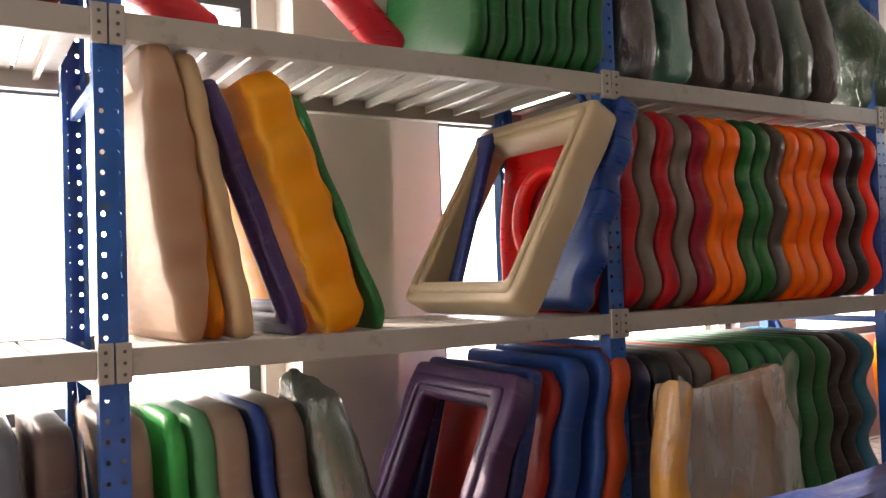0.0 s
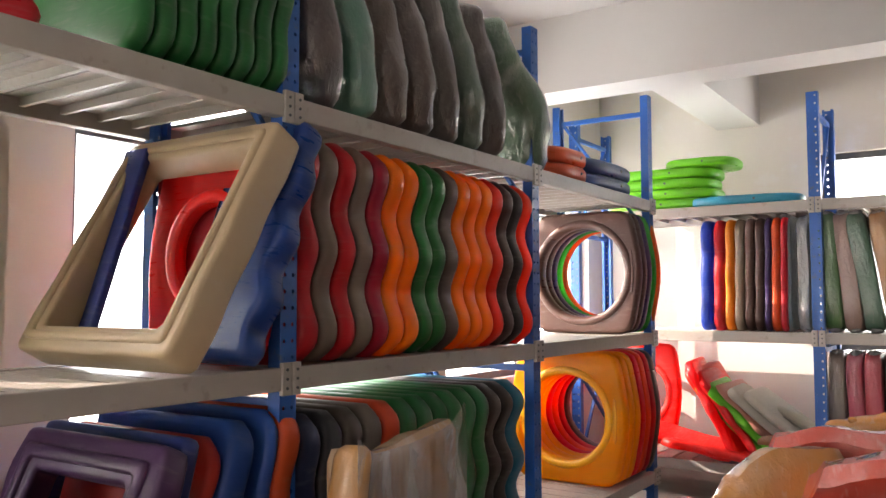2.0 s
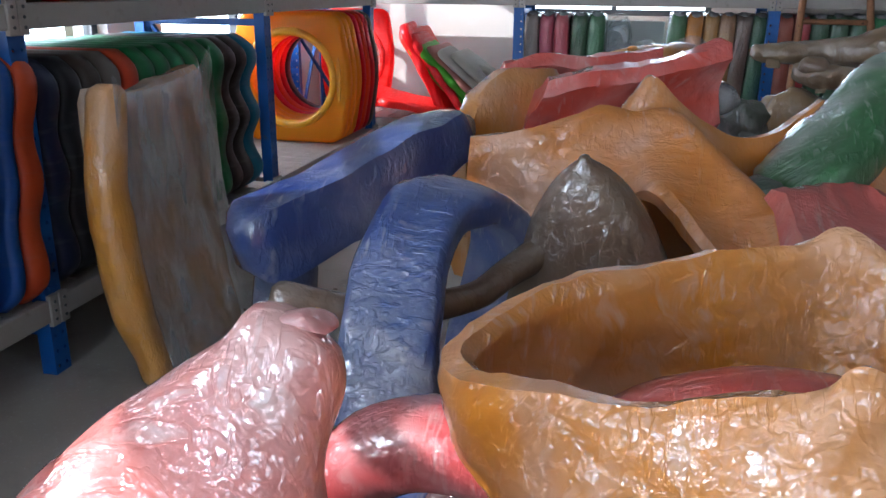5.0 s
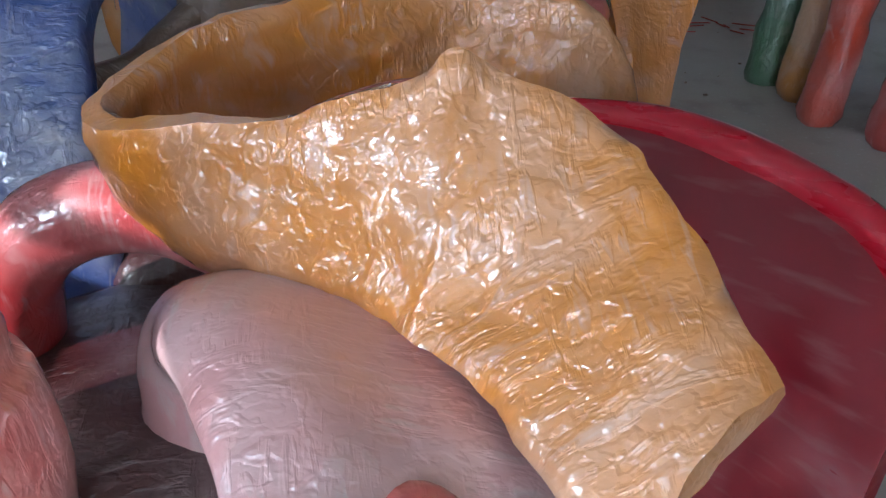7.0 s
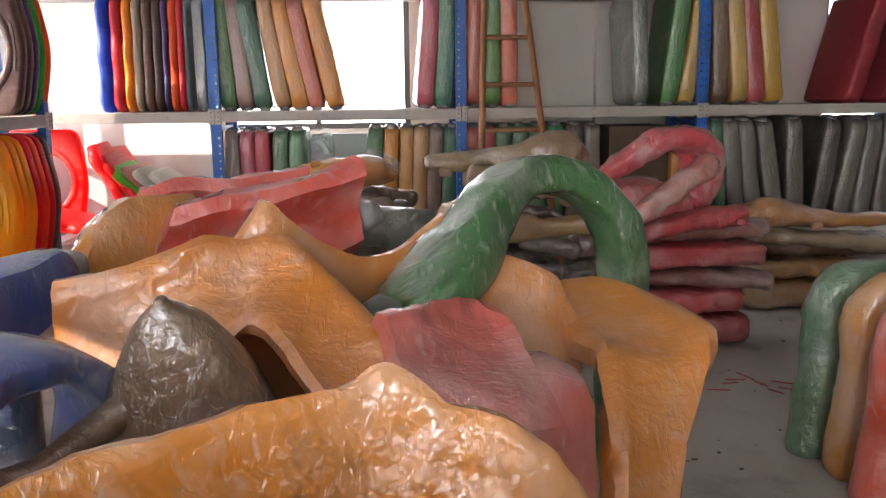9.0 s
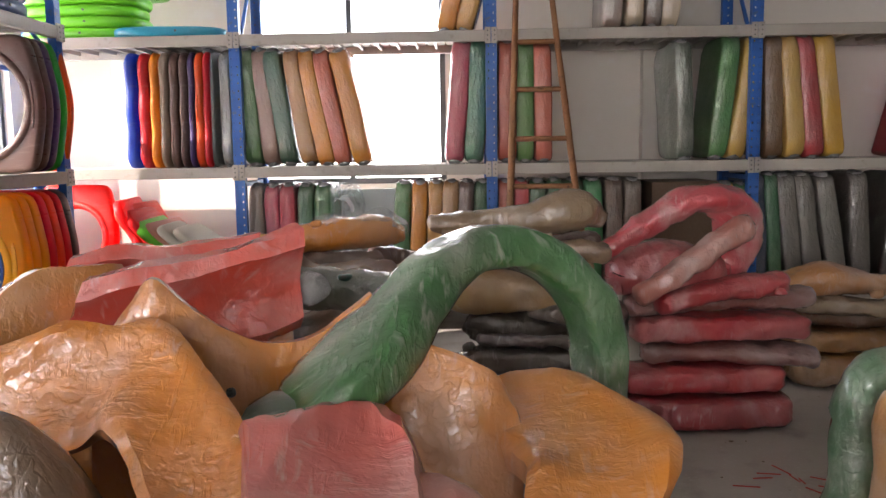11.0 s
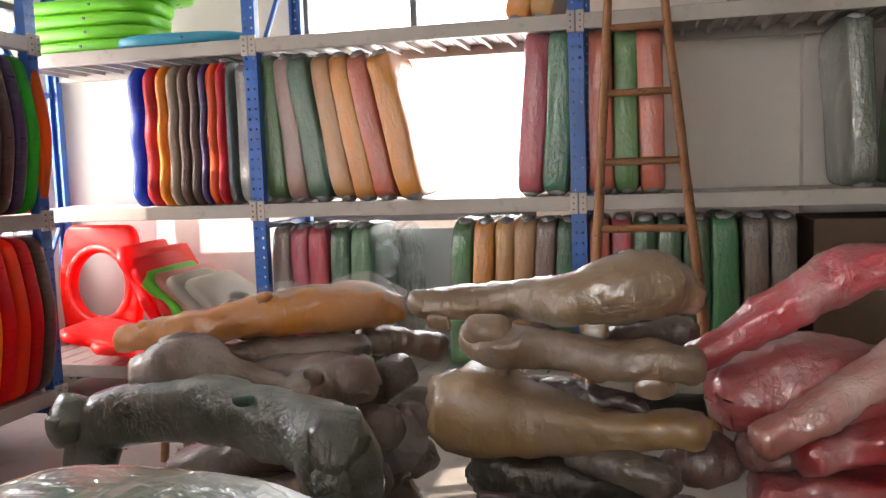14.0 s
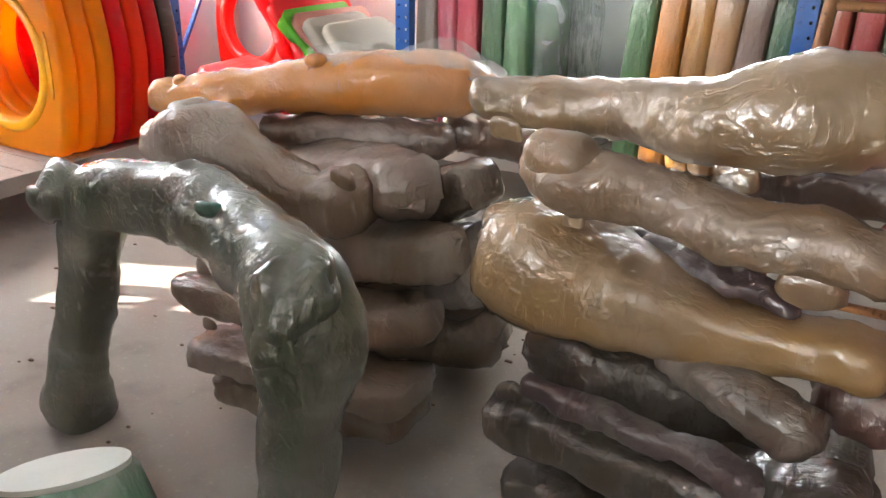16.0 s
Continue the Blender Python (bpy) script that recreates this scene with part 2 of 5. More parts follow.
def spline(pts, n):
    """n points along a smooth curve through pts (any number of coordinates)."""
    q = [Vector(p) for p in pts]
    q = [2 * q[0] - q[1]] + q + [2 * q[-1] - q[-2]]
    segs, out = len(q) - 3, []
    for i in range(n):
        u = i / (n - 1) * segs
        k = min(int(u), segs - 1)
        t = u - k
        a, b, c, d = q[k:k + 4]
        out.append(0.5 * (2 * b + (c - a) * t + (2 * a - 5 * b + 4 * c - d) * t * t + (3 * b - a - 3 * c + d) * t ** 3))
    return out


def rough_up(bm, amp, freq, seed):
    for v in bm.verts:
        p = v.co * freq + Vector((seed * 7.3, seed * 3.1, seed * 5.7))
        v.co += Vector((noise.noise(p), noise.noise(p + Vector((31, 0, 0))), noise.noise(p + Vector((0, 47, 0))))) * amp
    return bm


def sweep(pts, sizes, n=28, k=16, square=2.0, side=(0, 0, 1), amp=0.006, freq=9, seed=1, round_ends=True):
    """A tapered bar along a smooth curve. sizes: half width (across side) and half height (along side) at each point."""
    path = spline(pts, n)
    dims = spline([(*s, 0) for s in sizes], n)
    rings, up = [], Vector(side)
    for i, c in enumerate(path):
        t = (path[min(i + 1, n - 1)] - path[max(i - 1, 0)]).normalized()
        right = t.cross(up)
        right = right.normalized() if right.length > 1e-4 else Vector((1, 0, 0))
        u = right.cross(t).normalized()
        up = u
        w, h = dims[i][0], dims[i][1]
        ring = []
        for j in range(k):
            a = 2 * math.pi * j / k
            ca, sa = math.cos(a), math.sin(a)
            rr = (abs(ca) ** square + abs(sa) ** square) ** (-1 / square)
            ring.append(c + right * (w * rr * ca) + u * (h * rr * sa))
        rings.append(ring)
    if round_ends:
        for end, nxt in ((0, 1), (-1, -2)):
            c = sum((Vector(p) for p in rings[end]), Vector()) / k
            t = (path[end] - path[nxt]).normalized()
            reach = min(dims[end][0], dims[end][1])
            extra = []
            for a in (0.5, 0.85):
                f = math.sqrt(1 - a * a)
                extra.append([c + (p - c) * f + t * reach * a * 0.8 for p in rings[end]])
            rings = extra[::-1] + rings if end == 0 else rings + extra
    bm = rings_to_mesh(rings)
    return rough_up(bm, amp, freq, seed)


def blob(center, half, e=0.6, nu=28, nv=16, amp=0.01, freq=6, seed=1, m=None):
    """A rounded body between a ball (e = 1) and a box (e near 0)."""
    sg = lambda v, q: math.copysign(abs(v) ** q, v)
    rings = []
    for i in range(1, nv):
        f = -math.pi / 2 + math.pi * i / nv
        rings.append([(half[0] * sg(math.cos(f), e) * sg(math.cos(2 * math.pi * j / nu), e),
                       half[1] * sg(math.cos(f), e) * sg(math.sin(2 * math.pi * j / nu), e),
                       half[2] * sg(math.sin(f), e)) for j in range(nu)])
    bm = rings_to_mesh(rings)
    rough_up(bm, amp, freq, seed)
    bmesh.ops.transform(bm, matrix=Matrix.Translation(center) @ (m or Matrix()), verts=bm.verts)
    return bm


def shell(top, low, thick, n=36, k=8, amp=0.008, freq=8, seed=1, belly=0.0):
    """A thick bent sheet between two smooth edges, with rounded rims."""
    a, b = spline(top, n), spline(low, n)
    rings = []
    for i in range(n):
        t = (a[min(i + 1, n - 1)] - a[max(i - 1, 0)]).normalized()
        d = (b[i] - a[i])
        nrm = t.cross(d.normalized()).normalized()
        fr = [a[i] + d * (j / (k - 1)) + nrm * (thick / 2 + belly * math.sin(math.pi * j / (k - 1))) for j in range(k)]
        bk = [a[i] + d * (j / (k - 1)) + nrm * (-thick / 2 + belly * math.sin(math.pi * j / (k - 1))) for j in range(k)]
        u = d.normalized()
        tip = [a[i] - u * thick * 0.4 + nrm * thick * s for s in (-0.28, 0.28)]
        end = [b[i] + u * thick * 0.4 + nrm * thick * s for s in (0.28, -0.28)]
        rings.append(tip + fr + end + bk[::-1])
    return rough_up(rough_up(rings_to_mesh(rings), amp, freq, seed), amp * 0.45, freq * 3, seed + 1)


def tube(a, b, r, k=8):
    a, b = Vector(a), Vector(b)
    bm = bmesh.new()
    m = Matrix.Translation((a + b) / 2) @ (b - a).to_track_quat("Z", "Y").to_matrix().to_4x4()
    bmesh.ops.create_cone(bm, cap_ends=True, segments=k, radius1=r, radius2=r, depth=(b - a).length, matrix=m)
    return bm


# ---- the room ----
def structure(name, bm, material, label, category, smooth=False):
    return tagged(part(name, bm, material, smooth=smooth), label, category, kind="structure")


X0, X1, Y0, Y1, CEIL = -2.6, 12.0, -6.0, 6.72, 3.1
structure("floor", boxes(((X0 - 0.2, Y0 - 0.2, -0.12), (X1 + 0.2, Y1 + 0.2, 0.0))), M_FLOOR, "dusty worn grey concrete floor of the storeroom", "floor")
structure("ceiling", boxes(((X0 - 0.2, Y0 - 0.2, CEIL), (X1 + 0.2, Y1 + 0.2, CEIL + 0.15))), M_CEIL, "white painted concrete ceiling slab", "ceiling")


def wall_with_windows(lo, hi, spans, put, z=WIN_Z):
    """Boxes of a wall along one axis from lo to hi, open at the spans between the heights z."""
    out, at = [], lo
    for a, b in spans:
        out.append(put(at, a, 0, CEIL))
        out.append(put(a, b, 0, z[0]))
        out.append(put(a, b, z[1], CEIL))
        at = b
    out.append(put(at, hi, 0, CEIL))
    return boxes(*out)


structure("wall_west", wall_with_windows(Y0, Y1, WIN_A, lambda a, b, c, d: ((X0 - 0.2, a, c), (X0, b, d)), WIN_ZA), M_WALL, "white plastered wall with wide windows behind a storage rack", "wall")
structure("wall_north", wall_with_windows(X0 - 0.2, X1, WIN_B, lambda a, b, c, d: ((a, Y1, c), (b, Y1 + 0.2, d))), M_WALL, "white plastered end wall with windows behind a storage rack", "wall")
structure("wall_east", boxes(((X1, Y0, 0), (X1 + 0.2, Y1 + 0.2, CEIL))), M_WALL, "plain white plastered wall", "wall")
structure("wall_south", wall_with_windows(X0 - 0.2, X1 + 0.2, WIN_S, lambda a, b, c, d: ((a, Y0 - 0.2, c), (b, Y0, d))), M_WALL, "plain white plastered wall with windows", "wall")
structure("column", boxes(((X0, 1.2, 0), (-2.42, 1.6, CEIL))), M_WALL, "white plastered column standing out from the wall", "column")
for y in (1.24, 4.86):
    structure("beam", boxes(((-2.42 if y < 2 else X0, y, 2.62), (X1, y + 0.3, CEIL))), M_CEIL, "white painted concrete ceiling beam", "beam")
structure("beam", boxes(((-1.62, 5.16, 2.64), (-1.3, Y1, CEIL))), M_CEIL, "white painted concrete ceiling beam", "beam")
structure("column", boxes(((1.98, Y1 - 0.1, 0), (2.25, Y1, CEIL))), M_WALL, "shallow white plastered pilaster on the end wall", "column")


def window(name, a, b, put, z=WIN_Z):
    """A frame with a transom and a low rail; put turns (along, depth, z) into world boxes."""
    ob = thing(name, "dark metal framed window, glaring with daylight", "window", kind="structure")
    z0, z1 = z
    f = 0.045
    bars = [("window_frame", [(a, a + f, z0, z1), (b - f, b, z0, z1), (a + f, b - f, z0, z0 + f), (a + f, b - f, z1 - f, z1)]),
            ("transom", [(a + f, b - f, 1.93, 1.98)]), ("rail", [(a + f, b - f, 1.05, 1.09)]),
            ("mullion", [((a + b) / 2 - 0.02, (a + b) / 2 + 0.02, 1.98, z1 - f)]), ("mullion", [((a + b) / 2 - 0.02, (a + b) / 2 + 0.02, z0 + f, 1.05)])]
    for nm, bs in bars:
        part(nm, boxes(*[put(p, q, 0.06, 0.11, r, s) for p, q, r, s in bs]), M_FRAME, ob, smooth=False)
    for p, q, r, s in ((a + f, b - f, 1.98, z1 - f), (a + f, b - f, 1.09, 1.93), (a + f, b - f, z0 + f, 1.05)):
        g = part("pane", boxes(put(p, q, 0.08, 0.086, r, s)), M_GLASS, ob, smooth=False)
        g.visible_shadow = False
    return ob


for i, (a, b) in enumerate(WIN_A):
    window("window_%d" % (i + 1), a, b, lambda p, q, d, e, r, s: ((X0 - e, p, r), (X0 - d, q, s)), WIN_ZA)
for i, (a, b) in enumerate(WIN_B):
    window("window_%d" % (i + 6), a, b, lambda p, q, d, e, r, s: ((p, Y1 + d, r), (q, Y1 + e, s)))
for i, (a, b) in enumerate(WIN_S):
    window("window_%d" % (i + 8), a, b, lambda p, q, d, e, r, s: ((p, Y0 - e, r), (q, Y0 - d, s)))


# ---- storage racks ----
def post_mesh():
    """A perforated steel upright, open at the back, 7 cm wide."""
    bm = bmesh.new()
    w, h, cols, rows, r = 0.07, 2.63, 2, 52, 0.0058
    for c in range(cols):
        for k in range(rows):
            x0, x1 = -w / 2 + c * w / cols, -w / 2 + (c + 1) * w / cols
            z0, z1 = k * h / rows, (k + 1) * h / rows
            cx, cz = (x0 + x1) / 2, (z0 + z1) / 2
            outer = [(x1, cz), (x1, z1), (cx, z1), (x0, z1), (x0, cz), (x0, z0), (cx, z0), (x1, z0)]
            inner = [(cx + r * math.cos(math.pi / 4 * i), cz + 1.15 * r * math.sin(math.pi / 4 * i)) for i in range(8)]
            o, n = [bm.verts.new((x, 0, z)) for x, z in outer], [bm.verts.new((x, 0, z)) for x, z in inner]
            for i in range(8):
                bm.faces.new((o[i], o[(i + 1) % 8], n[(i + 1) % 8], n[i]))
    bmesh.ops.remove_doubles(bm, verts=bm.verts, dist=0.0004)
    sides = [e for e in bm.edges if e.is_boundary and all(abs(abs(v.co.x) - w / 2) < 1e-5 for v in e.verts)]
    for depth, shift in ((0.05, 0.0), (0.0, 0.016)):
        ext = bmesh.ops.extrude_edge_only(bm, edges=sides)["geom"]
        for v in ext:
            if isinstance(v, bmesh.types.BMVert):
                v.co.y += depth
                v.co.x -= math.copysign(shift, v.co.x)
        sides = [e for e in ext if isinstance(e, bmesh.types.BMEdge) and e.is_boundary and all(x in ext for x in e.verts)]
    bmesh.ops.recalc_face_normals(bm, faces=bm.faces)
    bmesh.ops.solidify(bm, geom=bm.faces[:], thickness=0.0025)
    return bm


LEVELS = (0.215, 1.075, 1.91)
BEAM = 0.035


def storage_rack(posts, depth, at, label):
    rack = thing("storage_rack", label, "rack", "storage racks", at)
    first = None
    for x in posts:
        for y, turn in ((0, 0), (depth, 180)):
            m = pose(x, y, 0, 0, 0, turn)
            if first is None:
                first = part("post", post_mesh(), M_POST, rack, "perforated blue steel upright", smooth=False)
                first.matrix_basis = m
            else:
                o = new("post", first.data)
                o.parent, o.matrix_basis = rack, m
        for z in (0.12, 0.98, 1.78, 2.5):
            part("brace", boxes(((x - 0.012, 0.056, z), (x + 0.012, depth - 0.056, z + 0.03))), M_POST, rack, smooth=False)
        for z0, z1 in ((0.15, 0.98), (1.80, 2.5)):
            part("brace", sweep([(x, 0.07, z0), (x, depth - 0.07, z1)], [(0.01, 0.012)] * 2, 2, 8, 6, (1, 0, 0), 0, round_ends=False), M_POST, rack, smooth=False)
    slat = None
    plate = None
    for x0, x1 in zip(posts, posts[1:]):
        for z in LEVELS:
            for nm, y0, y1 in (("front_beam", -0.012, 0.03), ("rear_beam", depth - 0.03, depth + 0.012)):
                part(nm, boxes(((x0 + 0.038, y0, z - BEAM), (x1 - 0.038, y1, z + BEAM)), bevel=0.004), M_SHELF, rack, "beige steel shelf beam", smooth=False)
            k = 12
            step = (x1 - x0 - 0.08) / k
            for i in range(k):
                if slat is None:
                    slat = part("slat", boxes(((-step / 2 + 0.006, 0.032, -0.004), (step / 2 - 0.006, depth - 0.032, 0.008)),
                                              ((-0.008, 0.032, -0.03), (0.008, depth - 0.032, -0.004))), M_SHELF, rack, "beige steel deck slat", smooth=False)
                    o = slat
                else:
                    o = new("slat", slat.data)
                    o.parent = rack
                o.matrix_basis = pose(x0 + 0.04 + (i + 0.5) * step, 0, z + 0.022)
    for x in posts:
        for z in LEVELS:
            if plate is None:
                bm = boxes(((-0.04, -0.018, -0.05), (-0.002, -0.002, 0.05)), ((0.002, -0.018, -0.05), (0.04, -0.002, 0.05)), bevel=0.003)
                plate = part("bracket", bm, M_SHELF, rack, "beige riveted corner bracket", smooth=False)
                o = plate
            else:
                o = new("bracket", plate.data)
                o.parent = rack
            o.matrix_basis = pose(x, 0, z)
            for dx in (-0.022, 0.022):
                for dz in (-0.028, 0.0, 0.028):
                    rv = part("rivet", tube((x + dx, -0.0185, z + dz), (x + dx, -0.0215, z + dz), 0.005, 6), M_FRAME, rack, smooth=False)
    return rack


A_POSTS = (0, 1.65, 3.30, 4.95, 6.55)
B_POSTS = (0, 1.64, 3.27, 4.93, 6.59)
storage_rack(A_POSTS, 0.67, pose(-1.67, -1.23, 0, 0, 0, 90), "blue and beige steel storage rack loaded with moulded plastic panels")
storage_rack(B_POSTS, 0.65, pose(-2.42, 5.79, 0, 0, 0, 0), "blue and beige steel rack along the end wall, full of panels")
S1, S2, S3 = (z + BEAM + 0.001 for z in LEVELS)


# ---- panels ----
def loop_of(fn, n=72):
    return [fn(i / n) for i in range(n)]


def squircle(w, h, p=8, n=72, wave=0.0, count=4, cx=0.0, cz=None):
    """Counter-clockwise rounded rectangle with its foot at z = 0 and wavy sides."""
    out = []
    for i in range(n):
        a = 2 * math.pi * i / n
        c, s = math.cos(a), math.sin(a)
        r = (abs(c) ** p + abs(s) ** p) ** (-1 / p)
        x, z = r * c * w / 2, r * s * h / 2
        k = 1 + wave * math.cos(count * math.pi * z / h) if abs(c) > abs(s) * 0.8 else 1
        out.append((x * k + cx, z + (h / 2 if cz is None else cz)))
    return out


def frame_outline(w, h, r, cz, n=72, wave=0.0):
    """Counter-clockwise rectangle with small round corners, evenly stepped, its sides slightly waved."""
    per = 2 * (w + h)
    out = []
    for i in range(n):
        s = (i + 0.5) / n * per
        if s < h:
            p = (w / 2, -h / 2 + s)
        elif s < h + w:
            p = (w / 2 - (s - h), h / 2)
        elif s < 2 * h + w:
            p = (-w / 2, h / 2 - (s - h - w))
        else:
            p = (-w / 2 + (s - 2 * h - w), -h / 2)
        dx, dz = abs(p[0]) - (w / 2 - r), abs(p[1]) - (h / 2 - r)
        x, z = p
        if dx > 0 and dz > 0:
            k = r / math.hypot(dx, dz)
            x, z = math.copysign(w / 2 - r + dx * k, x), math.copysign(h / 2 - r + dz * k, z)
        x *= 1 + wave * math.cos(6 * math.pi * z / h)
        out.append((x, z + cz))
    return out


def wavy_outline(w, h, amp, n=30, period=0.36):
    """Straight back, wavy front towards +x; counter-clockwise from the foot."""
    front = []
    for i in range(n + 1):
        z = h * i / n
        e = min(z, h - z)
        soft = 1 - max(0, 1 - e / 0.07) ** 2
        front.append((w / 2 - amp + amp * math.cos(2 * math.pi * (z / h - 0.5) / period) - 0.05 * (1 - soft), z))
    return front + [(-w / 2 + 0.02, h), (-w / 2, h - 0.02), (-w / 2, 0.02), (-w / 2 + 0.02, 0)]


A_FRONT, B_FRONT = -1.67, 5.79


def on_a(y, z, lean=0.0, x=-1.98, turn=0.0):
    """Pose on the west rack: local x faces the aisle, thickness along the rack, leaning along it."""
    return pose(x, y, z, lean, 0, turn)


def on_b(x, z, lean=0.0, y=6.13, turn=0.0):
    return pose(x, y, z) @ pose(0, 0, 0, 0, 0, -90 + turn) @ pose(0, 0, 0, lean)


def panel(at, hexcol, w=0.66, h=0.74, t=0.085, amp=0.019, label="", group="", rough=0.36, name="wavy_panel", taper=0.0, period=0.36):
    bm = slab(wavy_outline(w, h, amp, 30 if period > 0.3 else 48, period), t, min(0.03, t * 0.42))
    if taper:
        # thick in the middle, thinner at head and foot, with a rippled face
        for v in bm.verts:
            u = 2 * v.co.z / h - 1
            v.co.y *= 1 - taper * u * u + 0.03 * math.cos(7 * math.pi * u)
    ob = part(name, bm, plastic(hexcol, rough, 0.35 if max(lin(hexcol)) > 0.3 else 0.08), at=at)
    return tagged(ob, label, "panel", group)


NAMES = {"#c01a24": "red", "#7a6a5c": "taupe", "#a81f3a": "crimson", "#f0820f": "orange", "#0d6a2c": "dark green", "#5d5148": "dark taupe",
         "#e03a18": "orange red", "#4a3530": "dark brown", "#2c2524": "brown black"}
row = ["#c01a24", "#7a6a5c", "#c01a24", "#7a6a5c", "#a81f3a", "#f0820f", "#f0820f", "#0d6a2c", "#0d6a2c", "#5d5148", "#f0820f", "#f0820f",
       "#f0820f", "#e03a18", "#4a3530", "#2c2524", "#e03a18"]
for i, c in enumerate(row):
    panel(on_a(2.16 + i * 0.0915, S2), c, label="%s wavy moulded plastic panel standing in a rack row" % NAMES[c], group="wavy panels on the shelf")

low = [("#1b2442", "navy"), ("#24262c", "black"), ("#4c4038", "dark brown"), ("#6d6258", "grey"), ("#d2502c", "orange red")] + [("#1d6b3a", "green")] * 6 + \
      [("#33241f", "dark brown"), ("#2a211d", "brown black"), ("#186c86", "teal")]
for i, (c, nm) in enumerate(low):
    panel(on_a(2.18 + i * 0.105, S1, x=-1.99), c, h=0.70, t=0.095, amp=0.022 if i > 10 else 0.012, label="%s wavy moulded plastic panel on the lowest shelf" % nm, group="panels on the low shelf")


def hole_panel(at, hexcol, w, h, t, hole, rim, label, group):
    ob = thing("tunnel_panel", label, "panel", group, at)
    bright = max(lin(hexcol)) > 0.3
    n = 72
    outer = squircle(w - 0.02, h, 9, n, 0.065, 2)
    inner = [(hole * math.cos(2 * math.pi * i / n), h / 2 + hole * math.sin(2 * math.pi * i / n)) for i in range(n)]
    face = part("body", slab(outer, t, 0.025, inner), plastic(hexcol, 0.34, 0.55 if bright else 0.0), ob)
    circ = [Vector((math.cos(2 * math.pi * i / 48) * (hole + 0.03), -t / 2 - 0.002, h / 2 + math.sin(2 * math.pi * i / 48) * (hole + 0.03))) for i in range(48)]
    rings = []
    for c in circ:
        d = (c - Vector((0, c.y, h / 2))).normalized()
        rings.append([c + d * (0.022 * math.cos(a)) + Vector((0, -1, 0)) * 0.012 * math.sin(a) for a in (math.pi * j / 5 for j in range(6))])
    part("rim", rings_to_mesh(rings, closed=False, caps=False, loop=True), plastic(hexcol, 0.34), face)
    if rim:
        for s in (-1, 1):
            lens = [(s * (hole + (w / 2 - hole) * 0.56) + 0.014 * math.cos(2 * math.pi * i / 20), h / 2 + 0.13 * math.sin(2 * math.pi * i / 20)) for i in range(20)]
            b = slab(lens, 0.008, 0.003)
            bmesh.ops.translate(b, vec=(0, -t / 2 - 0.002, 0), verts=b.verts)
            part("raised_lens", b, plastic(hexcol, 0.34), face)
    return ob


for i, (c, nm) in enumerate((("#4c322b", "brown"), ("#4c322b", "brown"), ("#3a2250", "purple"), ("#2fa03e", "green"), ("#f06a1a", "orange red"))):
    hole_panel(on_a(5.0 + i * 0.082, S2, x=-1.995), c, 0.72, 0.75, 0.078, 0.275, True, "%s plastic panel with a round tunnel hole" % nm, "tunnel panels")
for i, (c, nm) in enumerate((("#f0a60c", "yellow"), ("#f0a60c", "yellow"), ("#f0a60c", "yellow"), ("#dc1a20", "red"), ("#e84612", "orange red"), ("#d01a1e", "red"), ("#4a352e", "dark brown"))):
    hole_panel(on_a(4.72 + i * 0.088, S1, x=-1.985), c, 0.72, 0.76, 0.084, 0.245, i == 0, "%s plastic panel with a round tunnel hole" % nm, "tunnel panels")


def frame_panel(at, hexcol, w, h, t, b, label, wave=0.03, name="window_frame_panel"):
    ob = thing(name, label, "panel", "", at)
    n = 72
    part("body", slab(frame_outline(w, h, 0.03, h / 2, 96, wave), t, 0.018, frame_outline(w - 2 * b, h - 2 * b, 0.012, h / 2, 96)), plastic(hexcol, 0.4), ob)
    r = slab(frame_outline(w - b * 0.8, h - b * 0.8, 0.02, h / 2, 96), t + 0.024, 0.012, frame_outline(w - b * 1.5, h - b * 1.5, 0.014, h / 2, 96))
    part("moulding", r, plastic(hexcol, 0.4), ob, "stepped moulding round the opening")
    return ob


# middle shelf of the bay beside the column
panel(on_a(0.60, S2, 6, turn=4), "#a98a70", h=0.79, t=0.135, amp=0.009, taper=0.55, period=0.17, label="thick taupe moulded panel leaning in the rack", rough=0.42)
panel(on_a(0.76, S2, 11), "#d0b48c", h=0.77, t=0.055, amp=0.007, period=0.17, label="thin sand coloured plastic panel leaning in the rack")
panel(on_a(0.70, S2, 9, x=-2.03), "#e0a030", t=0.04, amp=0.01, label="thin yellow plastic panel leaning in the rack")
frame_panel(on_a(0.92, S2, 20, x=-1.985), "#3b2358", 0.62, 0.74, 0.05, 0.10, "purple plastic frame panel leaning in the rack", 0.02)
panel(on_a(1.06, S2, 19), "#e0a010", h=0.77, t=0.15, amp=0.009, taper=0.25, period=0.2, label="thick yellow moulded panel leaning in the rack", rough=0.42)
panel(on_a(1.175, S2, 22, x=-1.99), "#1d7038", t=0.03, amp=0.008, label="thin green plastic panel leaning in the rack")
frame_panel(on_a(1.63, S2 + 0.03, -30, x=-1.975), "#b39c7c", 0.72, 0.79, 0.12, 0.085, "sand coloured plastic window frame leaning on its neighbours", 0.012)
panel(on_a(1.88, S2 + 0.02, -20, x=-1.77), "#123a80", w=0.34, h=0.78, t=0.10, amp=0.016, period=0.25, label="blue wavy moulded panel leaning on a post", rough=0.3)
tagged(part("plastic_strip", boxes(((-0.06, -0.015, 0), (0.06, 0.015, 0.74)), bevel=0.008), plastic("#22357e", 0.35), at=on_a(1.72, S2 + 0.004, -18, x=-2.25)), "blue plastic strip leaning in the rack", "strip")
hole_panel(on_a(2.0, S2, -5, x=-1.97), "#f01c14", 0.6, 0.72, 0.05, 0.15, False, "red plastic panel with a round hole in the rack", "")
